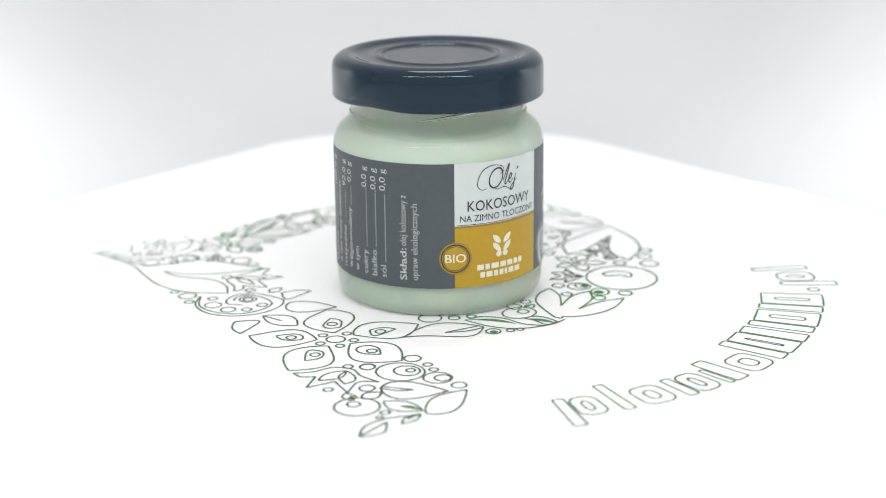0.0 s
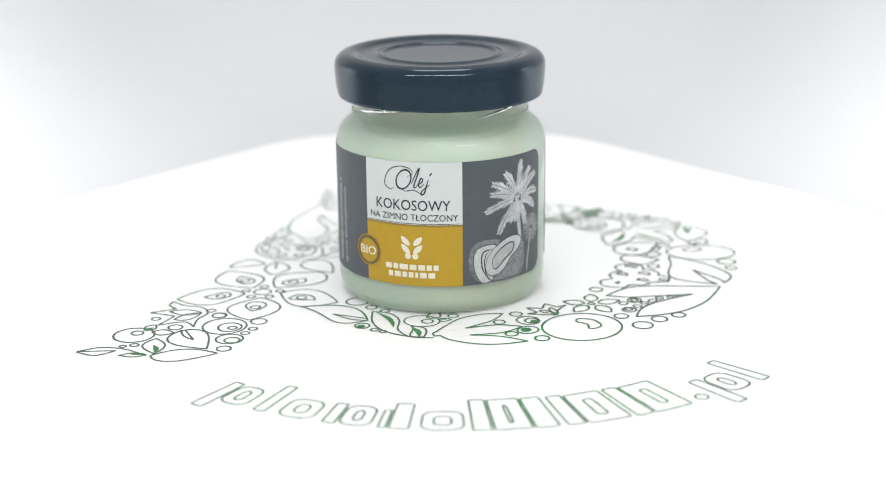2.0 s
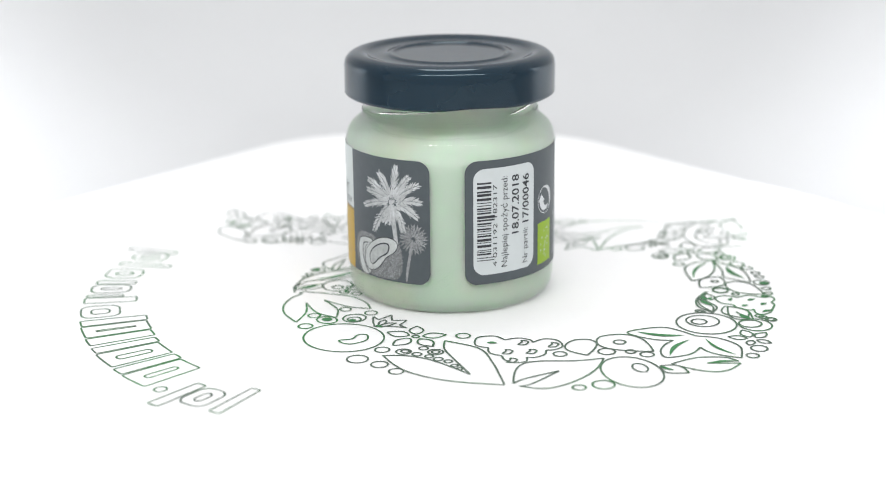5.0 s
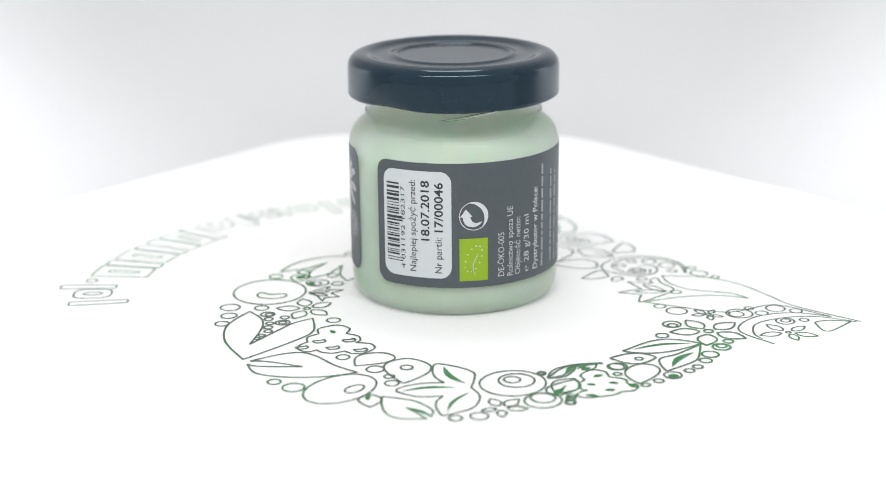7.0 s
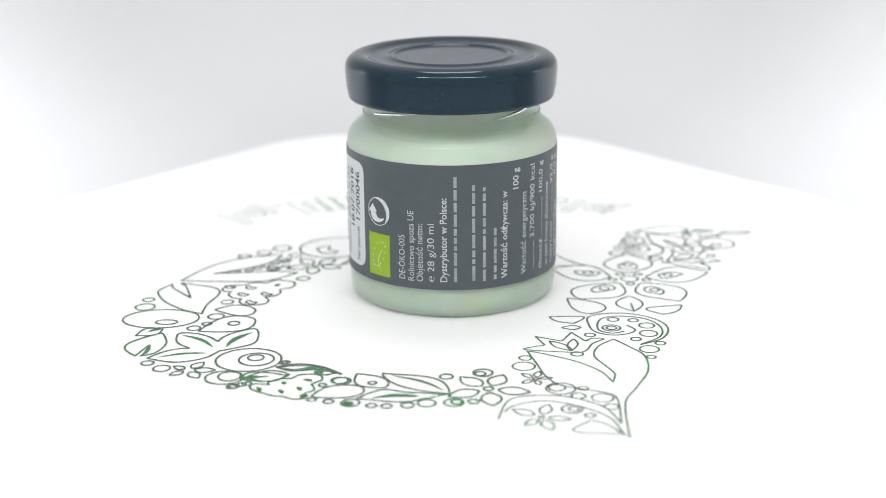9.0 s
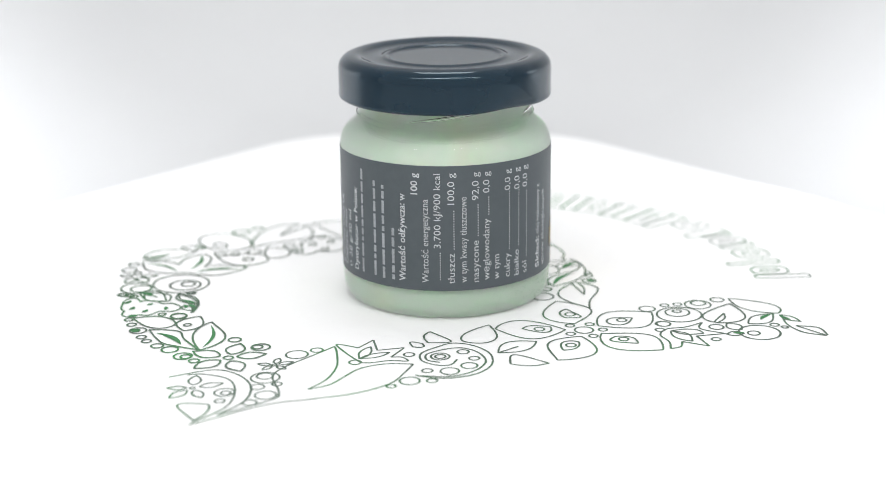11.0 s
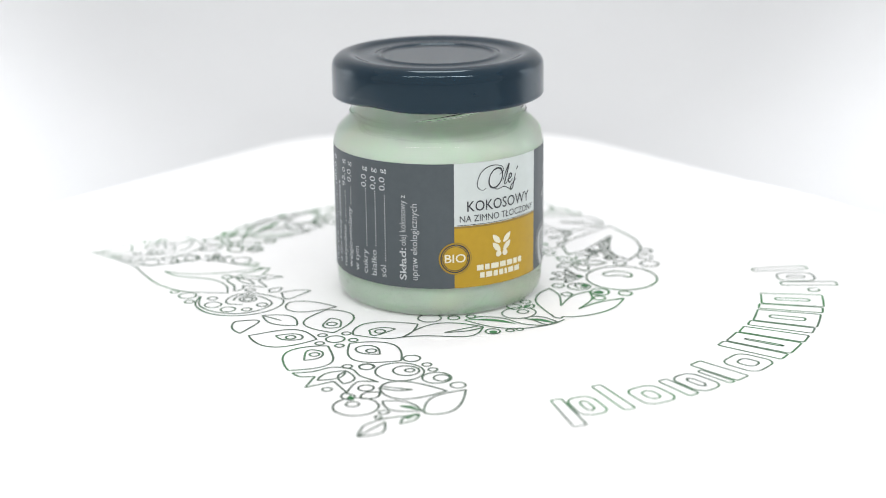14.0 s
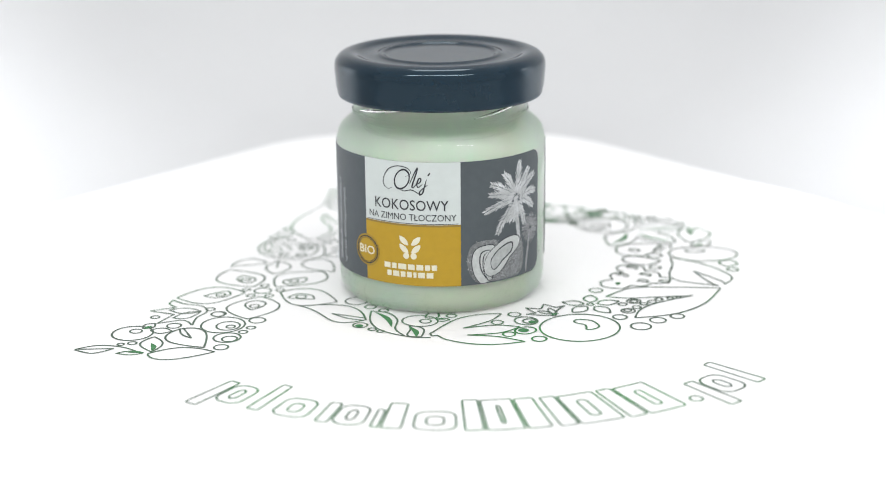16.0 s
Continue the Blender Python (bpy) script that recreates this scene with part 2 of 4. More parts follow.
def stroke(bm, pts, width, lift, n=10):
    """A smooth pen line through a few points given in degrees and millimetres."""
    path = []
    P = [pts[0]] + list(pts) + [pts[-1]]
    for i in range(1, len(P) - 2):
        for k in range(n):
            t = k / n
            path.append([0.5 * (2 * P[i][j] + (P[i + 1][j] - P[i - 1][j]) * t + (2 * P[i - 1][j] - 5 * P[i][j] + 4 * P[i + 1][j] - P[i + 2][j]) * t * t + (3 * P[i][j] - P[i - 1][j] - 3 * P[i + 1][j] + P[i + 2][j]) * t ** 3) for j in (0, 1)])
    path.append(list(pts[-1]))
    prev = None
    for i, (u, v) in enumerate(path):
        a, b = path[max(0, i - 1)], path[min(len(path) - 1, i + 1)]
        d = Vector(((b[0] - a[0]) / MM, b[1] - a[1]))
        d = d.normalized() if d.length else Vector((1, 0))
        t = i / (len(path) - 1)
        w = width / 2 * (0.35 + 0.9 * math.sin(math.pi * t) ** 0.6)
        pair = bm.verts.new(wrap(u - d.y * w * MM, v + d.x * w, lift)), bm.verts.new(wrap(u + d.y * w * MM, v - d.x * w, lift))
        if prev:
            bm.faces.new((prev[1], pair[1], pair[0], prev[0]))
        prev = pair
    return bm


def letters(text, u, v, length, height, upright, lift, heavy=0.0, slant=0.0):
    """Words centred on (u, v), fitted to a length and a line height; upright words read upwards."""
    cu = bpy.data.curves.new("words", "FONT")
    cu.body, cu.size, cu.resolution_u, cu.shear, cu.offset = text, 1.0, 3, slant, heavy
    tmp = new("words", cu)
    bpy.context.view_layer.update()
    me = tmp.evaluated_get(bpy.context.evaluated_depsgraph_get()).to_mesh()
    bm = bmesh.new()
    bm.from_mesh(me)
    tmp.evaluated_get(bpy.context.evaluated_depsgraph_get()).to_mesh_clear()
    bpy.data.objects.remove(tmp)
    bpy.data.curves.remove(cu)
    xs = [w.co.x for w in bm.verts]
    x0, x1 = min(xs), max(xs)
    sx = length / (x1 - x0)
    for w in bm.verts:
        x, y = (w.co.x - (x0 + x1) / 2) * sx, (w.co.y - 0.3) * height
        du, dv = (-y, x) if upright else (x, y)
        w.co = wrap(u + du * MM, v + dv, lift)
    return bm


V0, V1 = 6.65, 32.75
label = part("label", strip(45.1, 386.9, V0, V1, 0.0, 2.6, 2.6), GREY, jar, "dark grey paper label with white print")
part("front_panel", strip(278.2, 332.2, 19.75, V1, 0.03), WHITE, label, "off-white title panel")
part("colour_panel", strip(278.2, 332.2, V0, 19.3, 0.03), MUSTARD, label, "mustard yellow panel")
part("gold_line", strip(278.2, 332.2, 19.3, 19.75, 0.035), OCHRE, label)
part("thin_line", strip(279.5, 331.0, 19.86, 19.98, 0.06, step=3), DARK, label)

# title
part("title_word", letters("KOKOSOWY", 305.5, 23.65, 15.9, 3.1, False, 0.1, 0.002), DARK, label, "dark word on the title panel")
part("title_word", letters("NA ZIMNO TŁOCZONY", 305.5, 21.15, 19.0, 1.95, False, 0.1), DARK, label)
bm = bmesh.new()
disc(bm, 301.4, 29.1, 1.6, 2.3, 0.1, 0.84, -26)
stroke(bm, [(296.0, 27.3), (293.2, 26.9), (290.6, 27.9), (291.6, 29.8), (294.6, 31.2), (299.6, 31.8), (304.8, 31.4), (306.2, 30.4), (303.4, 29.7)], 0.14, 0.11)
stroke(bm, [(299.6, 27.2), (302.4, 26.7), (306.6, 27.0), (310.4, 26.3), (312.0, 26.2)], 0.13, 0.11)
stroke(bm, [(305.6, 28.2), (308.0, 30.3), (309.9, 31.6), (309.2, 30.4), (307.0, 27.9), (307.6, 27.5), (309.0, 28.1)], 0.23, 0.11)
stroke(bm, [(308.8, 28.2), (311.0, 28.6), (311.7, 29.3), (310.6, 29.4), (309.5, 28.2), (310.3, 27.6), (312.4, 28.3)], 0.23, 0.11)
stroke(bm, [(314.6, 29.3), (313.6, 27.9), (312.4, 26.4), (310.8, 26.1), (311.4, 26.9), (315.2, 28.2)], 0.23, 0.11)
stroke(bm, [(315.3, 30.0), (316.4, 30.7)], 0.23, 0.11)
part("script_word", bm, DARK, label, "dark handwritten-style word")

# badge
bm = bmesh.new()
disc(bm, 278.6, 13.0, 3.4, 3.4, 0.07)
badge = part("badge", bm, MUSTARD, label, "round mustard badge with dark rings")
bm = bmesh.new()
disc(bm, 278.6, 13.0, 3.4, 3.4, 0.1, 0.955)
part("outer_ring", bm, OCHRE, badge)
bm = bmesh.new()
disc(bm, 278.6, 13.0, 3.05, 3.05, 0.11, 0.91)
part("ring", bm, DARK, badge)
bm = bmesh.new()
disc(bm, 278.6, 13.0, 2.62, 2.62, 0.11, 0.95)
part("inner_ring", bm, DARK, badge)
part("badge_word", letters("BIO", 278.6, 12.95, 4.3, 2.5, False, 0.15, 0.012), CREAM, badge)

# emblem and brand bars
for side in (-1, 1):
    for v in (13.65, 15.35):
        bm = bmesh.new()
        blade(bm, 305.2 + side * 0.9, v, 2.6, 1.2, 90 - side * 53, 0.1, side * 14, 10)
        part("emblem_leaf", bm, CREAM, label)
    bm = bmesh.new()
    disc(bm, 305.2 + side * 2.05, 13.0, 0.66, 0.66, 0.1, n=18)
    part("emblem_dot", bm, CREAM, label)
for u0, u1, v, widths in ((290.3, 319.5, 10.65, (1.1, 0.8, 1.4, 1.1, 1.1, 0.8, 0.8)), (292.0, 317.6, 9.0, (0.8, 1.1, 0.8, 0.8, 0.5, 1.1, 1.1))):
    gap = 0.35 * MM
    per = (u1 - u0 - gap * (len(widths) - 1)) / sum(widths)
    u = u0
    for w in widths:
        part("brand_bar", strip(u, u + w * per, v - 0.58, v + 0.58, 0.1), CREAM, label)
        u += w * per + gap

# engraved palm and coconut picture
bm = bmesh.new()
hatch = random.Random(11)
for turn, ln, bend in ((86, 8.3, -6), (66, 7.4, -20), (46, 7.8, -22), (16, 6.8, -24), (-14, 6.8, -26), (-60, 6.8, -16), (-92, 5.2, -8), (-112, 5.4, -6), (-136, 9.2, 18), (-176, 9.0, 20), (157, 7.6, 20), (140, 8.2, 20), (112, 7.2, 20)):
    x = y = 0.0
    ln *= 0.9
    for k in range(22):
        t = k / 22
        a = radians(turn + bend * t)
        x += ln / 22 * math.cos(a)
        y += ln / 22 * math.sin(a)
        if k < 2:
            continue
        w = 1.7 * math.sin(math.pi * (0.18 + 0.74 * t)) ** 0.6
        for s in (-1, 1):
            blade(bm, 5.9 + x * MM, 23.7 + y, w * hatch.uniform(0.75, 1.1), 0.25, turn + bend * t + s * hatch.uniform(34, 52), 0.09, -s * 14, 3)
    blade(bm, 5.9, 23.7, ln, 0.24, turn, 0.1, bend, 8)
for k in range(7):
    disc(bm, 5.9 + hatch.uniform(-1.9, 1.9), 23.4 + hatch.uniform(-0.7, 0.6), 0.32, 0.32, 0.11, n=10)
part("palm_crown", bm, SKETCH, label, "pale engraved palm crown")
bm = bmesh.new()
stroke(bm, [(5.9, 23.2), (6.3, 19.6), (7.2, 16.6), (8.2, 14.0)], 0.85, 0.08)
part("palm_trunk", bm, SKETCH, label)
bm = bmesh.new()
stroke(bm, [(17.4, 16.2), (15.6, 12.4), (14.2, 9.4), (13.6, 7.0)], 0.5, 0.08)
part("palm_trunk", bm, SKETCH_DARK, label)
bm = bmesh.new()
for k in range(13):
    turn = 90 + k * 27.7
    for j in range(9):
        t = 0.15 + 0.85 * j / 9
        a = radians(turn)
        for s in (-1, 1):
            blade(bm, 17.7 + 2.7 * t * math.cos(a) * MM, 16.3 + 2.9 * t * math.sin(a), 0.85, 0.15, turn + s * hatch.uniform(28, 46), 0.085, 0, 3)
part("small_palm_crown", bm, SKETCH_DARK, label)


def smooth_loop(pts, n=8):
    """A closed smooth outline through a few corners given in degrees and millimetres."""
    out = []
    m = len(pts)
    for i in range(m):
        a, b, c, d = (pts[(i + k) % m] for k in (-1, 0, 1, 2))
        for k in range(n):
            t = k / n
            out.append(tuple(0.5 * (2 * b[q] + (c[q] - a[q]) * t + (2 * a[q] - 5 * b[q] + 4 * c[q] - d[q]) * t * t + (3 * b[q] - a[q] - 3 * c[q] + d[q]) * t ** 3) for q in (0, 1)))
    return out


def patch(bm, pts, lift):
    """A flat print area inside a smooth outline, laid round the jar in rings so that it follows the curve."""
    edge = smooth_loop(pts)
    cu, cv = sum(p[0] for p in edge) / len(edge), sum(p[1] for p in edge) / len(edge)
    last = None
    for f in (1.0, 0.8, 0.6, 0.4, 0.2):
        row = [bm.verts.new(wrap(cu + (u - cu) * f, cv + (w - cv) * f, lift)) for u, w in edge]
        if last:
            for k in range(len(row)):
                n = (k + 1) % len(row)
                bm.faces.new((last[k], last[n], row[n], row[k]))
        last = row
    mid = bm.verts.new(wrap(cu, cv, lift))
    for k in range(len(last)):
        bm.faces.new((last[k], last[(k + 1) % len(last)], mid))
    return bm


def inside(u, v, loop):
    hit = False
    for k in range(len(loop)):
        (a, b), (c, d) = loop[k - 1], loop[k]
        if (b > v) != (d > v) and u < (c - a) * (v - b) / (d - b) + a:
            hit = not hit
    return hit


def hatched(bm, pts, count, low, high, lift, size):
    """Short engraved strokes strewn inside an outline."""
    loop = smooth_loop(pts, 4)
    us, vs = [p[0] for p in loop], [p[1] for p in loop]
    while count:
        u, v = hatch.uniform(min(us), max(us)), hatch.uniform(min(vs), max(vs))
        if v > 7.0 and inside(u, v, loop):
            blade(bm, u, v, hatch.uniform(0.25, 0.6), size, hatch.choice((low, high)) + hatch.uniform(-16, 16), lift, 0, 2)
            count -= 1
    return bm


HUSK_BACK = ((341.9, 6.95), (337.4, 8.6), (335.6, 11.1), (336.0, 13.5), (338.5, 15.2), (343.3, 15.8), (348.3, 15.85), (353.3, 15.0), (352, 9), (348.3, 6.9))
FLESH_BACK = ((342.6, 6.95), (339.3, 8.9), (338.0, 11.1), (338.5, 13.1), (340.6, 14.3), (344.6, 14.8), (350.4, 14.7), (351.5, 13.1), (350.0, 8.0), (347.6, 6.95))
HUSK = ((367.5, 15.7), (370.6, 13.4), (371.3, 10.5), (370.3, 8.4), (367.1, 7.15), (361.2, 6.95), (353.3, 6.95), (348.8, 7.0), (346.8, 7.6), (353.3, 9.7), (361.2, 12.6))
FLESH = ((344.8, 10.4), (346.3, 12.4), (350.5, 14.1), (356.9, 15.5), (362.3, 15.9), (366.6, 15.6), (368.5, 14.6), (366.6, 13.0), (361.2, 11.5), (356.4, 9.3), (352.5, 8.3), (348.0, 8.1), (345.5, 9.0))
CAVITY = ((348.8, 10.4), (349.5, 11.9), (353.6, 13.5), (358.5, 14.4), (362.0, 14.5), (363.0, 13.8), (361.5, 12.5), (356.4, 11.2), (353.3, 10.0), (350.5, 9.4))
for husk_area, n in ((HUSK_BACK, 260), (HUSK, 620)):
    bm = bmesh.new()
    patch(bm, husk_area, 0.045 if n == 260 else 0.063)
    part("coconut_husk", bm, HUSK_GREY, label, "grey coconut husk")
    bm = bmesh.new()
    hatched(bm, husk_area, n, 38, 128, 0.052 if n == 260 else 0.07, 0.13)
    part("husk_hatching", bm, SKETCH_DARK, label, "pale engraved hatching")
for area, lift in ((FLESH_BACK, 0.06), (FLESH, 0.08)):
    bm = bmesh.new()
    patch(bm, area, lift)
    part("coconut_half", bm, FLESH_PRINT, label, "pale cut coconut half")
bm = bmesh.new()
patch(bm, CAVITY, 0.09)
part("coconut_hollow", bm, HOLLOW, label, "shaded hollow of the cut coconut")
for area, lift, width in ((FLESH_BACK, 0.067, 0.16), (FLESH, 0.098, 0.17), (CAVITY, 0.1, 0.26)):
    bm = bmesh.new()
    loop = smooth_loop(area, 2)
    stroke(bm, loop + loop[:1], width, lift, 4)
    part("coconut_line", bm, DARK, label)
bm = bmesh.new()
stroke(bm, [(347.4, 7.3), (345.0, 8.4), (343.0, 10.0), (342.4, 11.8), (343.2, 13.2), (345.6, 13.7), (348.6, 13.7)], 0.24, 0.067)
stroke(bm, [(346.6, 7.7), (344.8, 9.2), (344.2, 11.0), (344.8, 12.6), (346.6, 13.3)], 0.18, 0.067)
part("coconut_line", bm, DARK, label)

# sticker with barcode
sticker = part("sticker", strip(49.6, 87.9, 8.65, 31.05, 0.05, 2.4, 2.4), STICKER, label, "white rounded sticker with barcode")
rnd = random.Random(4)
v = 11.7
bars = 0
bar_width = (0.18, 0.18, 0.36, 0.36, 0.54)
while v < 28.7:
    w = rnd.choice(bar_width)
    long_bar = bars in (0, 1, 14, 15, 28, 29)
    part("barcode_line", strip(51.6, 61.4 if long_bar else 59.4, v, min(v + w, 28.9), 0.09, step=3), DARK, sticker)
    v += w + rnd.choice((0.2, 0.2, 0.38, 0.5))
    bars += 1

# upright lines of print: words, place, from, to, style
LINES = (
    ("4 031192 182317", 61.7, 10.2, 27.6, "dark"),
    ("Najlepiej spożyć przed:", 67.3, 9.9, 29.1, "dark"),
    ("18.07.2018", 74.3, 16.6, 29.1, "darkb"),
    ("Nr partii:", 81.2, 9.8, 17.3, "dark"),
    ("17/00046", 81.5, 18.5, 28.8, "darkb"),
    ("DE-ÖKO-005", 114.7, 8.5, 17.8, "light"),
    ("Rolnictwo spoza UE", 120.0, 8.3, 23.1, "light"),
    ("Objętość netto:", 124.8, 8.3, 20.5, "light"),
    ("℮ 28 g/30 ml", 130.8, 8.4, 20.6, "light"),
    ("Dystrybutor w Polsce:", 137.5, 8.4, 26.0, "lightb"),
    ("#", 143.5, 8.4, 30.4, "bar"),
    ("#", 153.0, 8.5, 28.6, "bar"),
    ("#", 158.7, 8.3, 28.0, "bar"),
    ("#", 164.7, 8.4, 19.3, "bar"),
    ("Wartość odżywcza: w", 170.2, 8.4, 26.8, "lightb"),
    ("100 g", 177.2, 26.8, 31.2, "lightb"),
    ("Wartość energetyczna", 182.7, 8.4, 25.9, "light"),
    ("............ 3.700 kJ/900 kcal", 189.1, 9.0, 31.2, "light"),
    ("tłuszcz ................ 100,0 g", 196.3, 8.2, 31.3, "light"),
    ("w tym kwasy tłuszczowe", 202.6, 8.4, 26.3, "light"),
    ("nasycone ............. 92,0 g", 209.0, 8.3, 31.3, "light"),
    ("węglowodany ........ 0,0 g", 214.9, 8.5, 31.2, "light"),
    ("w tym", 220.7, 8.4, 13.6, "light"),
    ("cukry .........................0,0 g", 227.4, 8.4, 31.1, "light"),
    ("białko .......................0,0 g", 233.7, 8.3, 31.1, "light"),
    ("sól ........................... 0,0 g", 239.6, 8.3, 31.2, "light"),
    ("Skład:", 251.2, 8.3, 15.1, "lightb"),
    ("olej kokosowy z", 251.2, 15.6, 26.2, "light"),
    ("upraw ekologicznych", 257.3, 8.4, 24.5, "light"),
)
for words, u, lo, hi, style in LINES:
    ink, heavy = (DARK if style.startswith("dark") else FINE_PRINT), (0.014 if style.endswith("b") else -0.002)
    tall = {"dark": 2.05, "darkb": 2.5, "light": 2.0, "lightb": 2.0, "bar": 1}[style]
    owner = sticker if style.startswith("dark") else label
    if style == "bar":
        bm = bmesh.new()
        rnd = random.Random(int(u))
        v = lo
        while v < hi - 0.5:
            w = min(rnd.uniform(0.8, 3.2), hi - v)
            for k in range(2):
                a, b = v + w * k / 2, v + w * (k + 1) / 2
                q = [bm.verts.new(wrap(u + du, z, 0.09)) for du, z in ((-0.8, a), (0.8, a), (0.8, b), (-0.8, b))]
                bm.faces.new(q)
            v += w + 0.45
        part("print_bar", bm, SKETCH_PALE, label)
    else:
        if words.startswith("4 0"):
            tall = 1.3
        part("print_line", letters(words, u, (lo + hi) / 2, hi - lo, tall, True, 0.1, heavy), ink, owner)

# recycling mark and leaf mark
bm = bmesh.new()
disc(bm, 99.5, 21.8, 3.0, 3.0, 0.08, 0.95)
ring_mark = part("recycling_mark", bm, LIGHT, label, "round two-arrow recycling mark")
for name, a0, a1, mid, body in (("arrow", -38, -178, (2.0, 1.45), (0.1, 0.78)), ("crescent", 108, -52, (2.9, 2.2), (0.04, 0.42))):
    bm = bmesh.new()
    prev = None
    for k in range(25):
        t = k / 24
        a = radians(a0 + (a1 - a0) * t)
        swell = min(1.0, 1.5 * t) if name == "arrow" else math.sin(math.pi * t) ** 0.8
        r = mid[0] + (mid[1] - mid[0]) * (t if name == "arrow" else swell * 0.62)
        w = body[0] + (body[1] - body[0]) * swell
        pair = [bm.verts.new(wrap(99.5 + (r + s * w) * math.cos(a) * MM, 21.8 + (r + s * w) * math.sin(a), 0.085)) for s in (-1, 1)]
        if prev:
            bm.faces.new((prev[0], prev[1], pair[1], pair[0]))
        prev = pair
    if name == "arrow":
        tip = []
        for r, deg in ((0.3, 196), (2.8, 184), (2.2, 138)):
            a = radians(deg)
            tip.append(bm.verts.new(wrap(99.5 + r * math.cos(a) * MM, 21.8 + r * math.sin(a), 0.1)))
        bm.faces.new(tip)
    part(name, bm, LIGHT, ring_mark)
leaf_mark = part("leaf_mark", strip(91.9, 107.0, 8.1, 17.1, 0.06), LIME, label, "lime green square with star dots")
for k in range(12):
    a = 2 * math.pi * k / 12
    bm = bmesh.new()
    disc(bm, 99.4 + (1.7 * math.cos(a) + 0.5 * math.sin(a)) * MM, 12.8 + 2.7 * math.sin(a) + 0.5 * math.cos(a), 0.15, 0.15, 0.1, n=10)
    part("star_dot", bm, LIGHT, leaf_mark)
bm = bmesh.new()
stroke(bm, [(100.4, 9.2), (99.0, 10.9), (99.8, 12.4), (101.8, 13.8)], 0.11, 0.1)
part("stalk_line", bm, LIGHT, leaf_mark)

# four slanting threads of the neck, whose lower ends show under the lid
for start in (-104, -16, 80, 170):
    bm = bmesh.new()
    rings = []
    for k in range(41):
        a = radians(start + 1.7 * k)
        c = Vector((18.05 * math.cos(a), 18.05 * math.sin(a), 40.35 + 0.075 * k))
        loop = []
        for j in range(8):
            b = 2 * math.pi * j / 8
            w = 0.36 * math.sin(math.pi * (k + 0.5) / 41) ** 0.4
            loop.append(bm.verts.new((c + Vector((math.cos(a) * math.cos(b), math.sin(a) * math.cos(b), math.sin(b))) * w) / 1000))
        if rings:
            for j in range(8):
                bm.faces.new((rings[-1][j], rings[-1][(j + 1) % 8], loop[(j + 1) % 8], loop[j]))
        rings.append(loop)
    part("thread", bm, GLASS, glass, "slanting glass thread")


# ---- ornament printed on the sheet ----
INK_Z = 0.00003
layers = itertools.count()
LINE = 0.41


def ink_mesh(name, paths, width, mat=INK, closed=True):
    """Flat ribbons of ink along paths given in millimetres."""
    bm = bmesh.new()
    z = INK_Z + 4e-7 * next(layers)
    for path in paths:
        n = len(path)
        rows = []
        for i, (x, y) in enumerate(path):
            a = path[(i - 1) % n if closed else max(0, i - 1)]
            b = path[(i + 1) % n if closed else min(n - 1, i + 1)]
            d = Vector((b[0] - a[0], b[1] - a[1]))
            d = d.normalized() if d.length > 1e-6 else Vector((1, 0))
            w = width / 2 * (1 + 0.14 * noise.noise(Vector((x * 0.45, y * 0.45, 0))))
            rows.append((bm.verts.new(((x - d.y * w) / 1000, (y + d.x * w) / 1000, z)), bm.verts.new(((x + d.y * w) / 1000, (y - d.x * w) / 1000, z))))
        for i in range(n if closed else n - 1):
            p, q = rows[i], rows[(i + 1) % n]
            bm.faces.new((p[1], q[1], q[0], p[0]))
    return part(name, bm, mat, sheet, smooth=False)


def ring(x, y, a, b=None, turn=0, fill=False):
    """A printed circle or oval; filled ones are solid dots."""
    b = a if b is None else b
    c, s = math.cos(radians(turn)), math.sin(radians(turn))
    n = 44 if a > 2.5 else 26
    if fill:
        f = 0.5
        pts = [(x + (a * f * math.cos(q) * c - b * f * math.sin(q) * s), y + (a * f * math.cos(q) * s + b * f * math.sin(q) * c)) for q in (2 * math.pi * k / n for k in range(n))]
        return ink_mesh("printed_dot", [pts], a * 0.96, INK_FILL)
    pts = [(x + a * math.cos(q) * c - b * math.sin(q) * s, y + a * math.cos(q) * s + b * math.sin(q) * c) for q in (2 * math.pi * k / n for k in range(n))]
    return ink_mesh("printed_ring", [pts], LINE)


def blade_sides(x0, y0, x1, y1, w1, w2, p1, p2, blunt):
    d = Vector((x1 - x0, y1 - y0))
    ln = d.length
    d.normalize()
    n = 22
    out = []
    for w, p, order in ((w1, p1, range(n + 1)), (w2, p2, range(n - 1, 0, -1))):
        k = math.log(0.5) / math.log(p)
        for i in order:
            t = 0.5 - 0.5 * math.cos(math.pi * i / n)
            h = math.sin(math.pi * t ** k)
            h = h ** (0.62 if blunt and t < p else 0.9)
            out.append((x0 + d.x * ln * t - d.y * w * h, y0 + d.y * ln * t + d.x * w * h))
    return out


def leaf(x0, y0, x1, y1, w1, w2, p1, p2):
    """A printed leaf outline, pointed at both ends."""
    return ink_mesh("printed_leaf", [blade_sides(x0, y0, x1, y1, w1, w2, p1, p2, False)], LINE)


def drop(x0, y0, x1, y1, w1, w2, p1, p2):
    """A printed petal, round at its start and pointed at its end."""
    return ink_mesh("printed_petal", [blade_sides(x0, y0, x1, y1, w1, w2, p1, p2, True)], LINE)


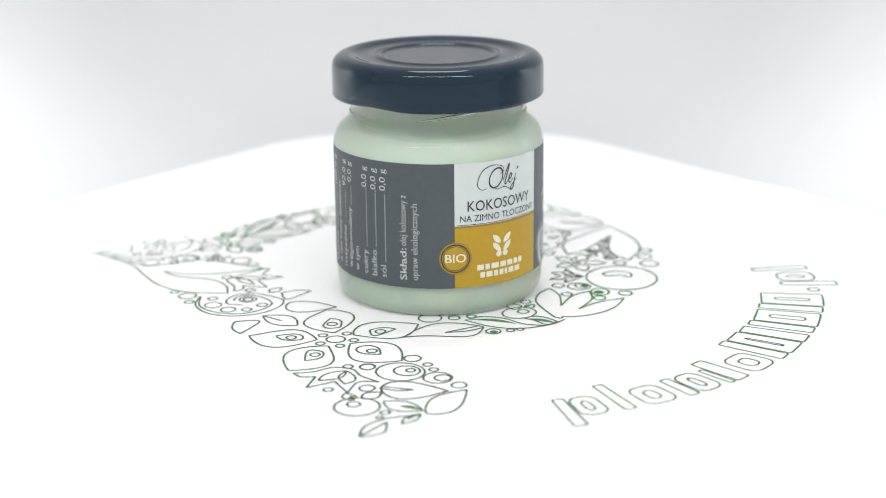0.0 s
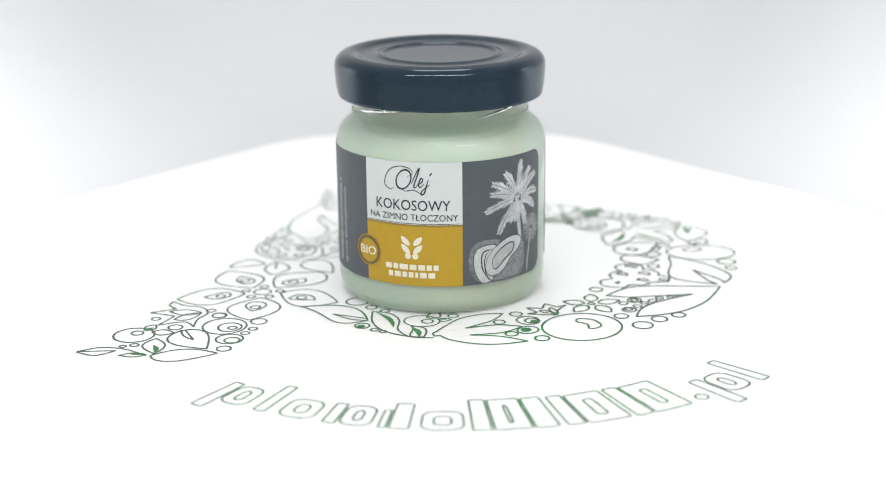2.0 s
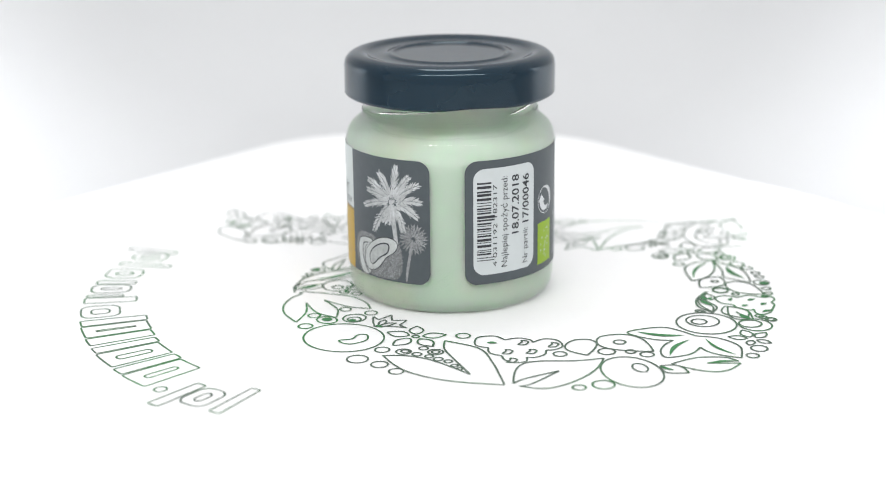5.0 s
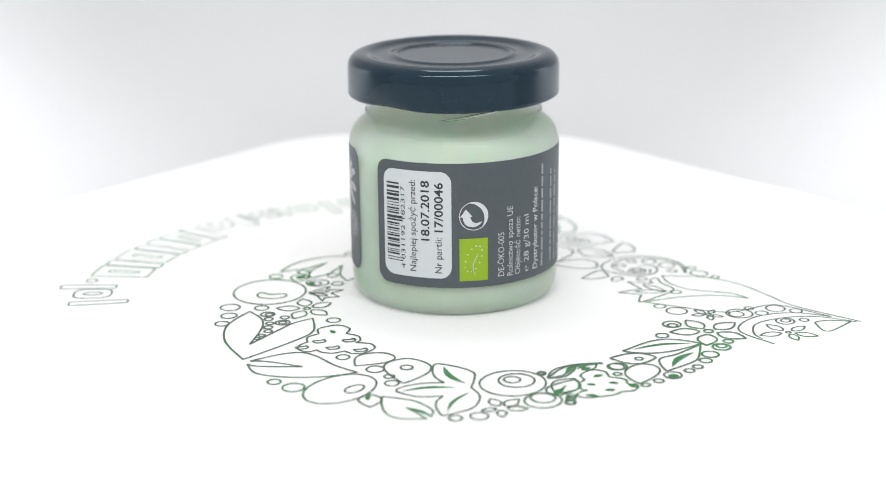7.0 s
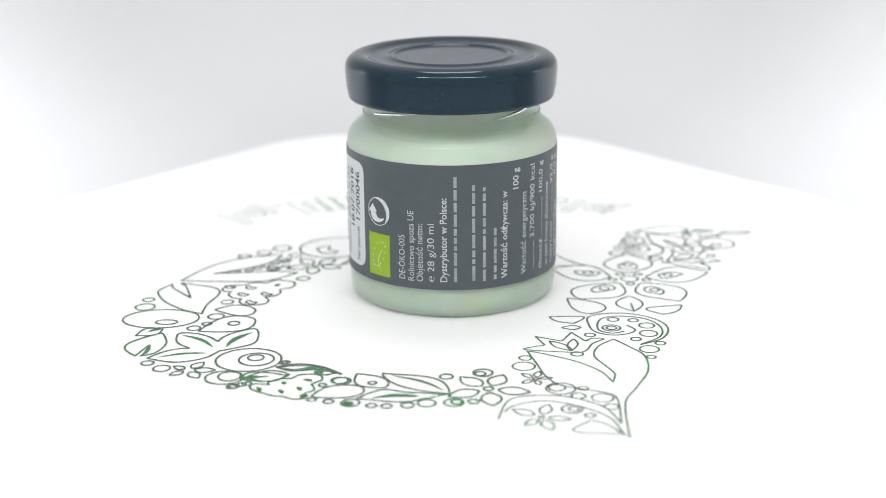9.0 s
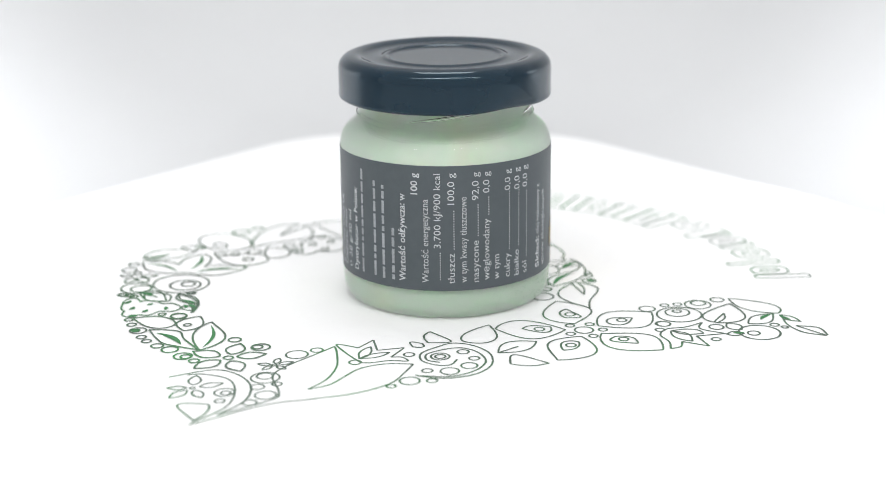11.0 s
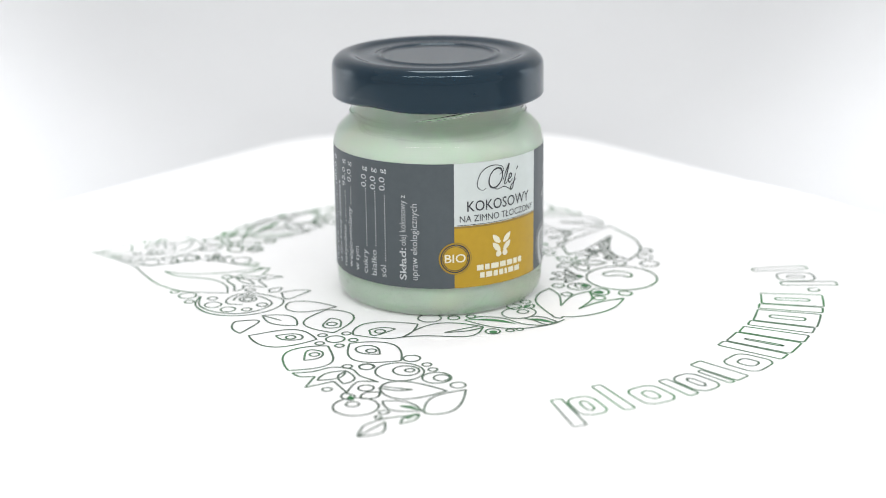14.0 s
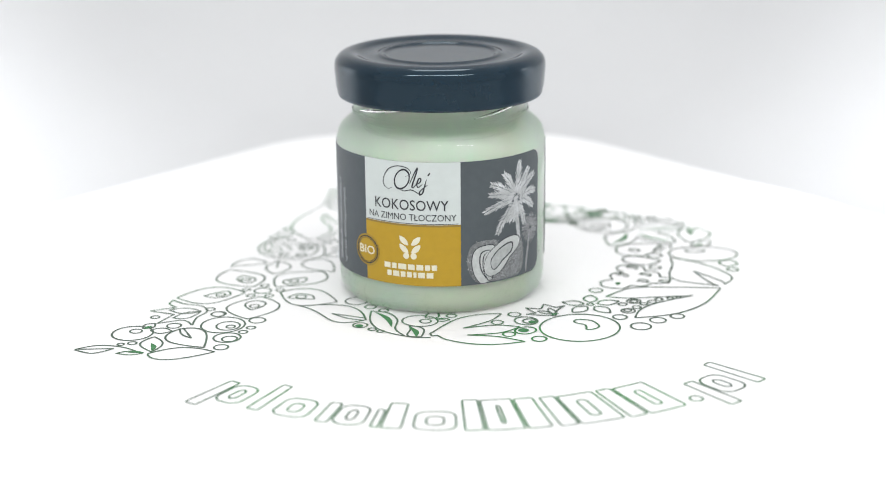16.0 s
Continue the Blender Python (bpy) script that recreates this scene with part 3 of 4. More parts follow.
def pen(*pts):
    """A smooth printed line."""
    P = [pts[0], *pts, pts[-1]]
    path = []
    for i in range(1, len(P) - 2):
        for k in range(9):
            t = k / 9
            path.append(tuple(0.5 * (2 * P[i][j] + (P[i + 1][j] - P[i - 1][j]) * t + (2 * P[i - 1][j] - 5 * P[i][j] + 4 * P[i + 1][j] - P[i + 2][j]) * t * t + (3 * P[i][j] - P[i - 1][j] - 3 * P[i + 1][j] + P[i + 2][j]) * t ** 3) for j in (0, 1)))
    path.append(pts[-1])
    return ink_mesh("printed_line", [path], LINE, closed=False)


def blot(x0, y0, x1, y1, w):
    """A solid curved stroke that swells in the middle."""
    d = Vector((x1 - x0, y1 - y0))
    bm = bmesh.new()
    z = INK_Z + 4e-7 * next(layers)
    prev = None
    for i in range(13):
        t = i / 12
        m = Vector((x0, y0)) + d * t + Vector((-d.y, d.x)) * 0.1 * math.sin(math.pi * t)
        q = Vector((-d.y, d.x)).normalized() * (0.06 + w / 2 * math.sin(math.pi * t))
        pair = bm.verts.new(((m.x + q.x) / 1000, (m.y + q.y) / 1000, z)), bm.verts.new(((m.x - q.x) / 1000, (m.y - q.y) / 1000, z))
        if prev:
            bm.faces.new((prev[1], pair[1], pair[0], prev[0]))
        prev = pair
    return part("printed_stroke", bm, INK_FILL, sheet, smooth=False)


def block(a0, a1, top, low, hole=0.0):
    """One outlined plain block of the curved line of print: from a0 to a1 degrees, and from its top to its foot."""
    foot = 79.9 + 0.06 * ((a0 + a1) / 2 + 14) + low
    head = foot - low - top

    def loop(u0, u1, r0, r1, c):
        pts = []
        k = 180 / (math.pi * 75)
        for u, r, q in ((u0, r1, 180), (u1, r1, 270), (u1, r0, 0), (u0, r0, 90)):
            du = c * k if u == u0 else -c * k
            dr = -c if r == r1 else c
            for j in range(7):
                g = radians(q + 15 * j)
                pts.append((u + du + c * k * math.cos(g), r + dr - c * math.sin(g)))
        full = []
        for i, (u, r) in enumerate(pts):
            v, s = pts[(i + 1) % len(pts)]
            n = max(1, int(abs(u - v) / 0.8))
            for j in range(n):
                full.append((u + (v - u) * j / n, r + (s - r) * j / n))
        return [(r * math.cos(radians(u)), r * math.sin(radians(u))) for u, r in full]

    soft = 2.2 if hole and hole < 2.5 else 0.5
    loops = [loop(a0, a1, head, foot, soft)]
    if hole:
        e = hole * 180 / (math.pi * 75)
        loops.append(loop(a0 + e, a1 - e, head + hole, foot - hole, min(1.2, soft + 0.3)))
    return ink_mesh("printed_block", loops, LINE * 1.05)


# the curved line of print under the ornament, as plain outlined blocks
for a0, a1, top, low, hole in (
    (-74.3, -72.5, 8.3, 3.9, 0), (-72.1, -67.9, 8.2, 0, 1.9), (-66.0, -64.3, 12.1, 0, 0), (-62.4, -57.3, 8.0, 0, 2.1),
    (-55.7, -54.0, 8.6, 0, 0), (-53.6, -49.3, 8.5, 0, 2.0), (-48.2, -47.2, 7.8, 0, 0), (-46.8, -44.2, 11.0, 0, 0), (-42.7, -37.1, 8.0, 0, 2.1),
    (-36.0, -33.6, 13.4, 0, 0), (-33.2, -28.4, 13.3, 0, 2.8), (-28.0, -25.0, 13.2, 0, 0), (-23.9, -21.6, 13.0, 0, 0), (-21.2, -15.4, 12.8, 0, 2.8),
    (-14.6, -12.2, 13.0, 0, 0), (-11.8, -6.3, 12.8, 0, 2.8), (-1.7, 0.1, 8.1, 4.0, 0), (0.5, 4.9, 8.1, 0, 2.0), (6.4, 8.1, 12.4, 0, 0)):
    block(a0, a1, top, low, hole)
ring(78.8, -5.4, 1.2)

# leaves, fruits and flowers of the large ornament
drop(-74.27, 26.83, -81.64, 26.14, 1.23, -4.91, 0.40, 0.15)
pen((-82.8, 26.3), (-75.2, 22.9), (-67.9, 23.7), (-62.3, 27.0), (-60.8, 32.3), (-61.8, 35.5))
pen((-78.5, 23.1), (-71.4, 20.5), (-64.3, 22.0), (-59.5, 26.5), (-58.4, 31.7), (-63.6, 38.4))
pen((-83.7, 26.2), (-72.4, 16.3), (-68.4, 9.6), (-63.8, 2.1), (-57.8, -2.9), (-52.1, -4.1), (-47.5, -4.6))
pen((-47.5, -4.6), (-48.5, 0.5), (-51.9, 4.7), (-57.3, 6.6), (-61.0, 8.0), (-63.8, 11.1))
pen((-63.8, 11.1), (-58.4, 9.2), (-51.8, 9.3), (-45.2, 11.3), (-41.9, 12.7))
pen((-78.5, 23.1), (-70.0, 16.0), (-66.3, 15.8), (-59.2, 19.5), (-54.2, 18.9), (-47.9, 15.9), (-41.5, 12.8))
pen((-48.8, 5.5), (-45.2, 9.1), (-40.9, 12.7), (-40.5, 11.5), (-41.4, 8.1))
pen((-41.4, 8.1), (-36.6, 6.4))
pen((-36.6, 6.4), (-41.9, 4.1))
pen((-41.9, 4.1), (-39.4, -0.7))
pen((-39.4, -0.7), (-44.9, 0.5))
pen((-44.9, 0.5), (-44.5, -1.6), (-46.2, -3.1), (-46.7, 0.3), (-48.6, 3.6), (-48.8, 5.5))
leaf(-47.02, 6.16, -40.36, 5.91, 1.11, -1.10, 0.53, 0.46)
leaf(-47.02, 6.16, -42.52, 1.51, 1.00, -0.98, 0.47, 0.55)
ring(-48.97, 6.49, 1.15)
ring(-47.41, 18.70, 2.14)
ring(-44.32, 15.64, 1.19)
ring(-72.47, 24.89, 0.92)
ring(-64.67, 20.53, 1.28)
ring(-68.07, 17.74, 1.95)
ring(-72.01, 19.34, 1.26)
ring(-62.59, 17.47, 0.92)
ring(-42.85, -2.55, 1.03)
ring(-50.26, -8.02, 1.00)
ring(-49.57, -12.21, 1.76)
ring(-46.03, -15.18, 1.54)
ring(-39.16, -12.39, 1.12)
ring(-42.09, -15.26, 1.00)
ring(-59.14, -3.40, 0.88)
ring(-55.92, -6.10, 1.88)
ring(-54.94, -10.10, 0.99)
ring(-68.48, 25.50, 1.87)
ring(-68.64, 25.19, 0.93)
ring(-60.06, 20.66, 2.69)
ring(-59.37, 20.97, 1.52)
ring(-67.72, 32.06, 0.47)
leaf(-67.95, 33.15, -68.70, 36.58, 0.88, -0.88, 0.45, 0.45)
leaf(-66.30, 32.44, -61.82, 33.62, 1.16, -1.16, 0.45, 0.45)
leaf(-69.02, 32.61, -73.13, 34.33, 1.12, -1.12, 0.45, 0.45)
leaf(-66.90, 30.94, -64.30, 27.37, 1.10, -1.10, 0.45, 0.45)
leaf(-68.68, 31.25, -71.72, 28.66, 1.00, -1.00, 0.45, 0.45)
ring(-53.59, 21.11, 0.47)
leaf(-53.62, 21.92, -53.71, 24.46, 0.64, -0.64, 0.45, 0.45)
leaf(-52.74, 21.18, -50.06, 21.39, 0.67, -0.67, 0.45, 0.45)
leaf(-54.26, 21.46, -56.38, 22.55, 0.60, -0.60, 0.45, 0.45)
leaf(-53.02, 20.42, -51.23, 18.21, 0.71, -0.71, 0.45, 0.45)
leaf(-53.97, 20.45, -55.16, 18.34, 0.61, -0.61, 0.45, 0.45)
pen((-53.1, -6.4), (-53.3, -12.2), (-50.1, -17.2), (-45.0, -19.2), (-39.4, -17.9), (-35.7, -14.1), (-34.9, -9.6), (-37.8, -6.8), (-41.8, -4.7), (-45.5, -5.8), (-47.1, -9.0), (-46.4, -11.6), (-43.3, -12.2))
pen((-53.0, -6.6), (-52.3, -12.7), (-48.5, -16.7), (-43.3, -17.8), (-39.0, -15.4), (-37.2, -11.9), (-38.5, -8.8), (-41.9, -5.9), (-44.9, -6.7), (-45.6, -9.4))
ring(-42.59, -8.68, 1.80)
ring(-42.59, -8.68, 1.01)
leaf(-38.64, -2.18, -36.51, -3.53, 2.19, -1.52, 0.57, 0.53)
leaf(-35.82, -4.55, -29.73, -3.46, 1.08, -4.47, 0.57, 0.15)
drop(-33.92, -12.16, -23.36, -14.13, 2.46, -4.36, 0.34, 0.35)
leaf(-25.32, -15.96, -22.83, -29.76, 5.16, -5.47, 0.37, 0.53)
drop(-21.79, -26.52, -24.08, -21.25, 2.97, -1.39, 0.30, 0.64)
ring(-23.57, -24.61, 1.01)
leaf(-38.29, -19.25, -30.65, -25.24, 3.28, -2.31, 0.50, 0.52)
pen((-38.3, -19.2), (-34.1, -22.3))
drop(-43.32, -22.56, -41.68, -29.68, 4.56, -1.26, 0.15, 0.51)
leaf(-39.70, -30.96, -25.99, -33.53, 4.72, -5.56, 0.58, 0.46)
drop(-29.04, -33.33, -34.29, -31.27, 1.49, -2.30, 0.54, 0.38)
ring(-31.24, -32.27, 0.98)
leaf(-18.77, -31.11, -6.05, -25.13, 5.09, -5.55, 0.39, 0.53)
drop(-15.73, -28.67, -10.53, -27.92, 1.29, -3.08, 0.53, 0.15)
ring(-13.56, -29.23, 1.02)
leaf(-19.24, -36.00, -8.89, -45.46, 5.28, -5.71, 0.46, 0.52)
drop(-17.42, -37.92, -13.08, -41.95, 2.28, -2.01, 0.38, 0.40)
ring(-14.81, -40.10, 0.99)
leaf(-23.42, -37.25, -29.99, -50.09, 5.28, -5.41, 0.56, 0.44)
drop(-24.74, -40.03, -27.44, -44.94, 1.86, -2.27, 0.49, 0.19)
ring(-25.72, -41.88, 0.96)
ring(-22.27, -33.46, 1.87)
ring(-20.25, -30.29, 0.89)
ring(-18.64, -34.08, 0.88)
ring(-21.20, -37.14, 0.87)
ring(-25.17, -35.79, 0.87)
ring(-24.97, -31.20, 0.88)
ring(-6.84, -44.36, 1.65)
ring(-3.89, -47.64, 0.88)
ring(-2.73, -50.22, 0.87)
ring(-1.97, -54.41, 2.71)
ring(-1.04, -54.40, 1.52)
ring(1.97, -58.10, 1.41)
ring(-15.32, -48.67, 1.39)
ring(-8.97, -51.20, 4.69, 4.46, -40)
ring(-7.77, -50.71, 2.54, 2.40, -40)
ring(-7.08, -50.53, 0.87)
pen((-29.1, -51.5), (-25.3, -50.8), (-21.8, -48.7), (-18.1, -49.7), (-16.2, -53.2), (-12.8, -56.2))
pen((-12.8, -56.2), (-16.6, -56.2), (-18.3, -61.3))
pen((-18.3, -61.3), (-21.0, -55.8))
pen((-21.0, -55.8), (-26.1, -58.7))
pen((-26.1, -58.7), (-24.7, -53.3))
pen((-24.7, -53.3), (-27.5, -53.3), (-29.1, -51.5))
leaf(-24.04, -55.23, -19.19, -50.53, 1.50, -1.85, 0.49, 0.54)
leaf(-19.24, -56.94, -18.95, -50.76, 1.34, -1.90, 0.56, 0.38)
ring(-18.96, -48.34, 0.92)
ring(-15.29, -48.53, 1.48)
ring(-21.97, -59.69, 0.90)
ring(-14.88, -59.21, 1.44)
ring(-11.19, -70.57, 0.86)
ring(-12.08, -72.63, 0.64)
pen((-12.7, -59.2), (-9.3, -60.5), (-6.3, -60.1))
pen((-6.3, -60.1), (-9.9, -59.1), (-12.3, -58.5))
ring(-16.29, -67.86, 4.09, 4.10, 36)
ring(-16.94, -66.73, 1.20)
leaf(-17.48, -64.88, -18.71, -61.59, 1.06, -1.38, 0.55, 0.47)
leaf(-15.52, -64.21, -12.30, -61.14, 1.55, -1.52, 0.47, 0.50)
blot(-16.90, -64.83, -17.57, -62.68, 1.00)
leaf(-4.55, -69.99, -11.61, -65.45, 2.48, -1.95, 0.55, 0.50)
blot(-8.70, -67.69, -4.96, -69.59, 1.00)
leaf(-3.99, -70.98, 3.32, -60.44, 2.88, -3.51, 0.50, 0.32)
pen((-15.3, -80.9), (-14.3, -76.3), (-10.2, -73.0), (-4.6, -71.8))
pen((-15.1, -81.1), (-11.1, -79.2), (-10.8, -74.8))
pen((-15.3, -80.9), (-10.8, -74.8))
leaf(-8.10, -75.66, -5.05, -71.40, 1.13, -1.01, 0.53, 0.57)
blot(-7.21, -73.65, -5.05, -71.40, 0.80)
leaf(-8.85, -32.74, 7.20, -27.06, 5.15, -4.10, 0.53, 0.73)
pen((-0.6, -30.2), (6.4, -26.4))
pen((-0.6, -30.2), (3.9, -29.4), (7.2, -27.5))
ring(-3.66, -21.68, 2.37)
ring(1.30, -21.60, 1.18)
ring(4.85, -20.77, 0.94)
ring(12.60, -29.26, 0.79)
ring(14.56, -28.65, 0.68)
ring(16.51, -11.97, 1.05)
ring(25.54, -7.18, 1.16)
ring(32.31, -9.82, 1.25)
ring(9.10, -29.77, 1.48)
ring(9.21, -30.09, 0.80, fill=True)
pen((3.5, -23.0), (8.9, -27.0), (14.6, -28.2), (20.8, -26.1), (23.9, -23.1))
pen((3.5, -23.0), (6.8, -21.0), (11.3, -22.0), (15.5, -25.6), (19.7, -26.5))
blot(4.48, -22.74, 13.95, -25.47, 1.10)
ring(14.81, -18.85, 3.69, 3.22, 36)
ring(15.67, -18.07, 1.15)
drop(13.97, -16.77, 12.33, -12.82, 0.71, -2.13, 0.54, 0.36)
leaf(16.15, -15.62, 18.12, -13.79, 0.86, -1.18, 0.52, 0.43)
blot(16.15, -15.62, 17.46, -14.26, 0.70)
leaf(15.93, -22.42, 22.27, -24.29, 2.03, -2.22, 0.37, 0.74)
blot(16.22, -22.62, 21.74, -25.07, 1.10)
pen((21.8, -21.0), (20.1, -16.9), (18.7, -11.7), (19.6, -6.8), (22.1, -3.2))
pen((22.1, -3.2), (23.9, -7.9), (23.8, -14.7))
pen((23.8, -14.7), (26.5, -8.6), (30.5, -5.3))
pen((30.5, -5.3), (30.6, -10.6), (27.4, -16.6))
pen((27.4, -16.6), (31.9, -12.5), (37.5, -10.1))
pen((37.5, -10.1), (35.2, -15.4), (31.7, -19.1), (27.0, -21.3), (23.6, -21.3))
pen((23.6, -21.3), (23.3, -22.3), (22.0, -21.7), (21.8, -21.0))
leaf(-12.33, -59.28, -0.14, -60.80, 3.73, -4.70, 0.29, 0.38)
ring(38.44, 3.69, 8.28, 7.76, 87)
pen((34.9, 5.3), (34.7, 6.7), (37.0, 8.3), (40.3, 7.3), (40.9, 5.3), (40.2, 3.9))
pen((40.2, 3.9), (38.1, 5.5), (35.9, 5.0), (34.9, 5.3))
ring(28.57, -2.07, 2.28, 2.47, 87)
ring(29.11, -1.63, 1.36)
ring(29.77, -1.53, 0.79, fill=True)
ring(32.79, -5.87, 2.25, 1.93, 87)
ring(32.47, -6.09, 1.13, fill=True)
ring(24.11, -1.40, 1.27)
ring(38.13, -6.92, 1.44)
ring(39.12, 14.25, 1.43)
ring(45.78, 13.66, 2.05)
ring(45.42, 18.89, 1.62)
ring(46.24, 23.68, 1.40)
ring(23.55, 22.21, 1.39)
ring(33.72, 20.26, 0.90)
ring(36.95, 21.20, 0.89)
ring(36.44, 23.81, 0.78)
ring(36.55, 26.14, 0.89)
ring(36.34, 28.39, 0.78)
ring(37.40, 30.72, 0.66)
ring(38.11, 32.52, 0.55)
ring(37.44, 18.26, 1.44)
ring(37.13, 18.40, 0.78)
ring(33.87, 23.39, 1.46)
ring(33.87, 23.39, 0.78)
pen((25.6, 0.5), (26.3, 2.6))
pen((26.3, 2.6), (22.6, 2.9))
pen((22.6, 2.9), (25.1, 5.1))
pen((25.1, 5.1), (23.2, 7.5))
pen((23.2, 7.5), (26.3, 8.1))
pen((26.3, 8.1), (26.7, 10.3))
pen((26.7, 10.3), (27.9, 7.1), (30.1, 4.7))
pen((30.1, 4.7), (28.0, 2.5), (25.6, 0.5))
leaf(25.71, 3.73, 29.09, 4.96, 0.68, -0.63, 0.38, 0.43)
leaf(25.86, 6.82, 29.09, 4.96, 0.76, -0.66, 0.60, 0.39)
blot(29.38, 4.16, 29.48, 6.08, 0.70)
ring(29.57, 14.94, 0.68)
leaf(28.41, 14.09, 24.73, 11.37, 1.42, -1.42, 0.45, 0.45)
leaf(28.50, 15.93, 25.10, 19.07, 1.43, -1.43, 0.45, 0.45)
leaf(29.89, 13.45, 30.91, 8.73, 1.50, -1.50, 0.45, 0.45)
leaf(30.11, 16.40, 31.82, 21.00, 1.52, -1.52, 0.45, 0.45)
leaf(31.11, 14.83, 36.00, 14.48, 1.52, -1.52, 0.45, 0.45)
pen((27.9, 21.0), (27.3, 28.9), (31.5, 35.2), (39.6, 44.0))
pen((39.6, 44.0), (44.1, 34.6), (45.2, 26.8), (44.0, 21.5), (41.4, 16.3))
pen((41.4, 16.3), (38.5, 20.9), (37.8, 26.6), (39.2, 35.8))
pen((39.2, 35.8), (35.1, 29.1), (31.6, 23.8), (27.9, 21.0))
pen((20.5, 30.2), (20.0, 27.3), (22.7, 25.2), (26.2, 27.3), (26.0, 30.2))
pen((20.5, 30.2), (18.1, 31.7), (17.5, 34.1), (18.3, 35.5))
pen((18.3, 35.5), (15.5, 36.1), (14.5, 38.6), (16.5, 41.3), (18.9, 41.3), (20.3, 40.0))
pen((20.3, 40.0), (22.4, 41.1), (24.8, 40.5), (25.7, 39.2))
pen((25.7, 39.2), (27.5, 40.3), (29.4, 38.9), (29.3, 36.6), (27.9, 34.9))
pen((26.0, 30.2), (28.1, 32.2), (27.9, 34.9))
blot(23.85, 28.32, 22.90, 30.05, 1.00)
leaf(18.88, 33.10, 20.38, 35.03, 1.11, -1.20, 0.40, 0.79)
leaf(16.31, 38.51, 17.83, 40.43, 1.13, -1.23, 0.40, 0.80)
leaf(21.87, 37.17, 23.34, 39.06, 1.10, -1.19, 0.40, 0.79)
leaf(24.78, 33.53, 26.22, 35.42, 1.08, -1.17, 0.41, 0.79)
leaf(27.97, 36.91, 29.39, 38.77, 1.07, -1.16, 0.41, 0.78)
pen((17.3, 51.3), (21.7, 47.6), (25.9, 42.3), (29.1, 40.6), (33.1, 41.7), (38.1, 44.9))
pen((17.3, 51.3), (23.0, 53.2), (29.8, 53.4), (36.2, 51.3), (38.5, 46.5))
pen((38.1, 44.9), (34.9, 45.2), (27.8, 48.1))
pen((27.8, 48.1), (36.0, 47.7), (38.5, 46.5))
ring(20.43, 43.34, 1.28)
ring(13.99, 49.82, 1.66)
ring(11.24, 53.54, 0.96)
ring(10.67, 56.90, 1.32)
ring(28.67, 58.44, 2.05)
ring(32.49, 55.63, 1.24)
drop(11.76, 41.66, 17.84, 47.87, 3.22, -3.37, 0.29, 0.50)
ring(20.08, 59.31, 7.85, 5.61, -129)
ring(17.43, 59.44, 2.21, 1.38, -129)
leaf(7.78, 44.41, 8.49, 56.97, 4.65, -4.37, 0.40, 0.34)
ring(8.07, 49.07, 1.16)
leaf(14.24, 68.14, 14.32, 62.01, 2.22, -1.98, 0.57, 0.55)
blot(14.72, 65.11, 14.32, 62.01, 0.80)
pen((12.3, 63.2), (12.1, 68.0), (10.9, 71.7), (8.3, 73.4), (4.1, 73.5))
pen((4.1, 73.5), (7.8, 68.4))
pen((7.8, 68.4), (4.9, 70.2), (3.4, 72.7))
pen((3.4, 72.7), (3.2, 69.6), (6.1, 65.7), (9.6, 64.0), (12.3, 63.2))
blot(7.19, 69.07, 3.58, 72.43, 0.70)
pen((1.2, 63.2), (4.4, 63.6), (7.0, 62.9), (9.8, 60.6), (7.8, 58.2), (4.3, 57.0), (1.0, 57.0))
pen((1.0, 57.0), (2.7, 54.1), (3.2, 50.5), (2.4, 47.4), (-1.4, 49.0), (-4.4, 51.8), (-4.6, 55.1), (-3.9, 59.4))
pen((-3.9, 59.4), (-5.4, 63.8), (-3.8, 69.1), (1.5, 72.3))
pen((1.5, 72.3), (2.5, 68.7), (2.4, 65.7), (1.2, 63.2))
blot(8.63, 60.75, -1.12, 59.37, 0.80)
blot(-2.81, 57.30, 1.05, 48.90, 1.10)
blot(0.54, 70.62, -3.55, 61.77, 0.60)
ring(-11.59, 57.45, 6.31, 6.02, -129)
ring(-12.36, 56.16, 3.37, 3.32, -129)
ring(-11.55, 55.79, 1.53)
ring(-0.86, 73.42, 1.19)
ring(-5.05, 72.64, 1.61)
ring(-21.48, 66.56, 0.94)
ring(-21.90, 64.04, 0.84)
ring(-17.23, 52.59, 0.76)
leaf(-8.12, 69.47, -5.50, 70.24, 0.82, -0.82, 0.45, 0.45)
leaf(-8.55, 68.16, -7.30, 64.77, 1.08, -1.08, 0.45, 0.45)
leaf(-9.74, 68.25, -12.26, 65.16, 1.20, -1.20, 0.45, 0.45)
leaf(-8.98, 70.17, -9.08, 73.14, 0.89, -0.89, 0.45, 0.45)
leaf(-10.10, 69.33, -13.75, 69.64, 1.10, -1.10, 0.45, 0.45)
ring(-16.64, 65.82, 3.54, 3.27, -129)
ring(-16.67, 64.69, 2.12, 2.29, -129)
leaf(-18.98, 62.77, -23.05, 55.53, 2.65, -2.76, 0.57, 0.54)
pen((-19.0, 62.8), (-21.3, 59.0))
pen((-18.1, 55.3), (-19.6, 51.1), (-23.6, 48.5), (-29.0, 47.7))
pen((-18.1, 55.3), (-21.4, 53.5), (-22.8, 49.9), (-27.3, 48.5))
blot(-24.01, 50.74, -27.99, 47.66, 1.10)
ring(-31.83, 49.64, 1.68)
pen((-29.6, 54.9), (-29.0, 52.1), (-26.5, 51.4), (-24.4, 53.9), (-25.0, 56.2))
pen((-25.0, 56.2), (-23.7, 58.3), (-24.0, 60.8), (-25.0, 61.1))
pen((-25.0, 61.1), (-23.1, 62.7), (-23.2, 64.2), (-25.2, 64.8), (-27.8, 64.1))
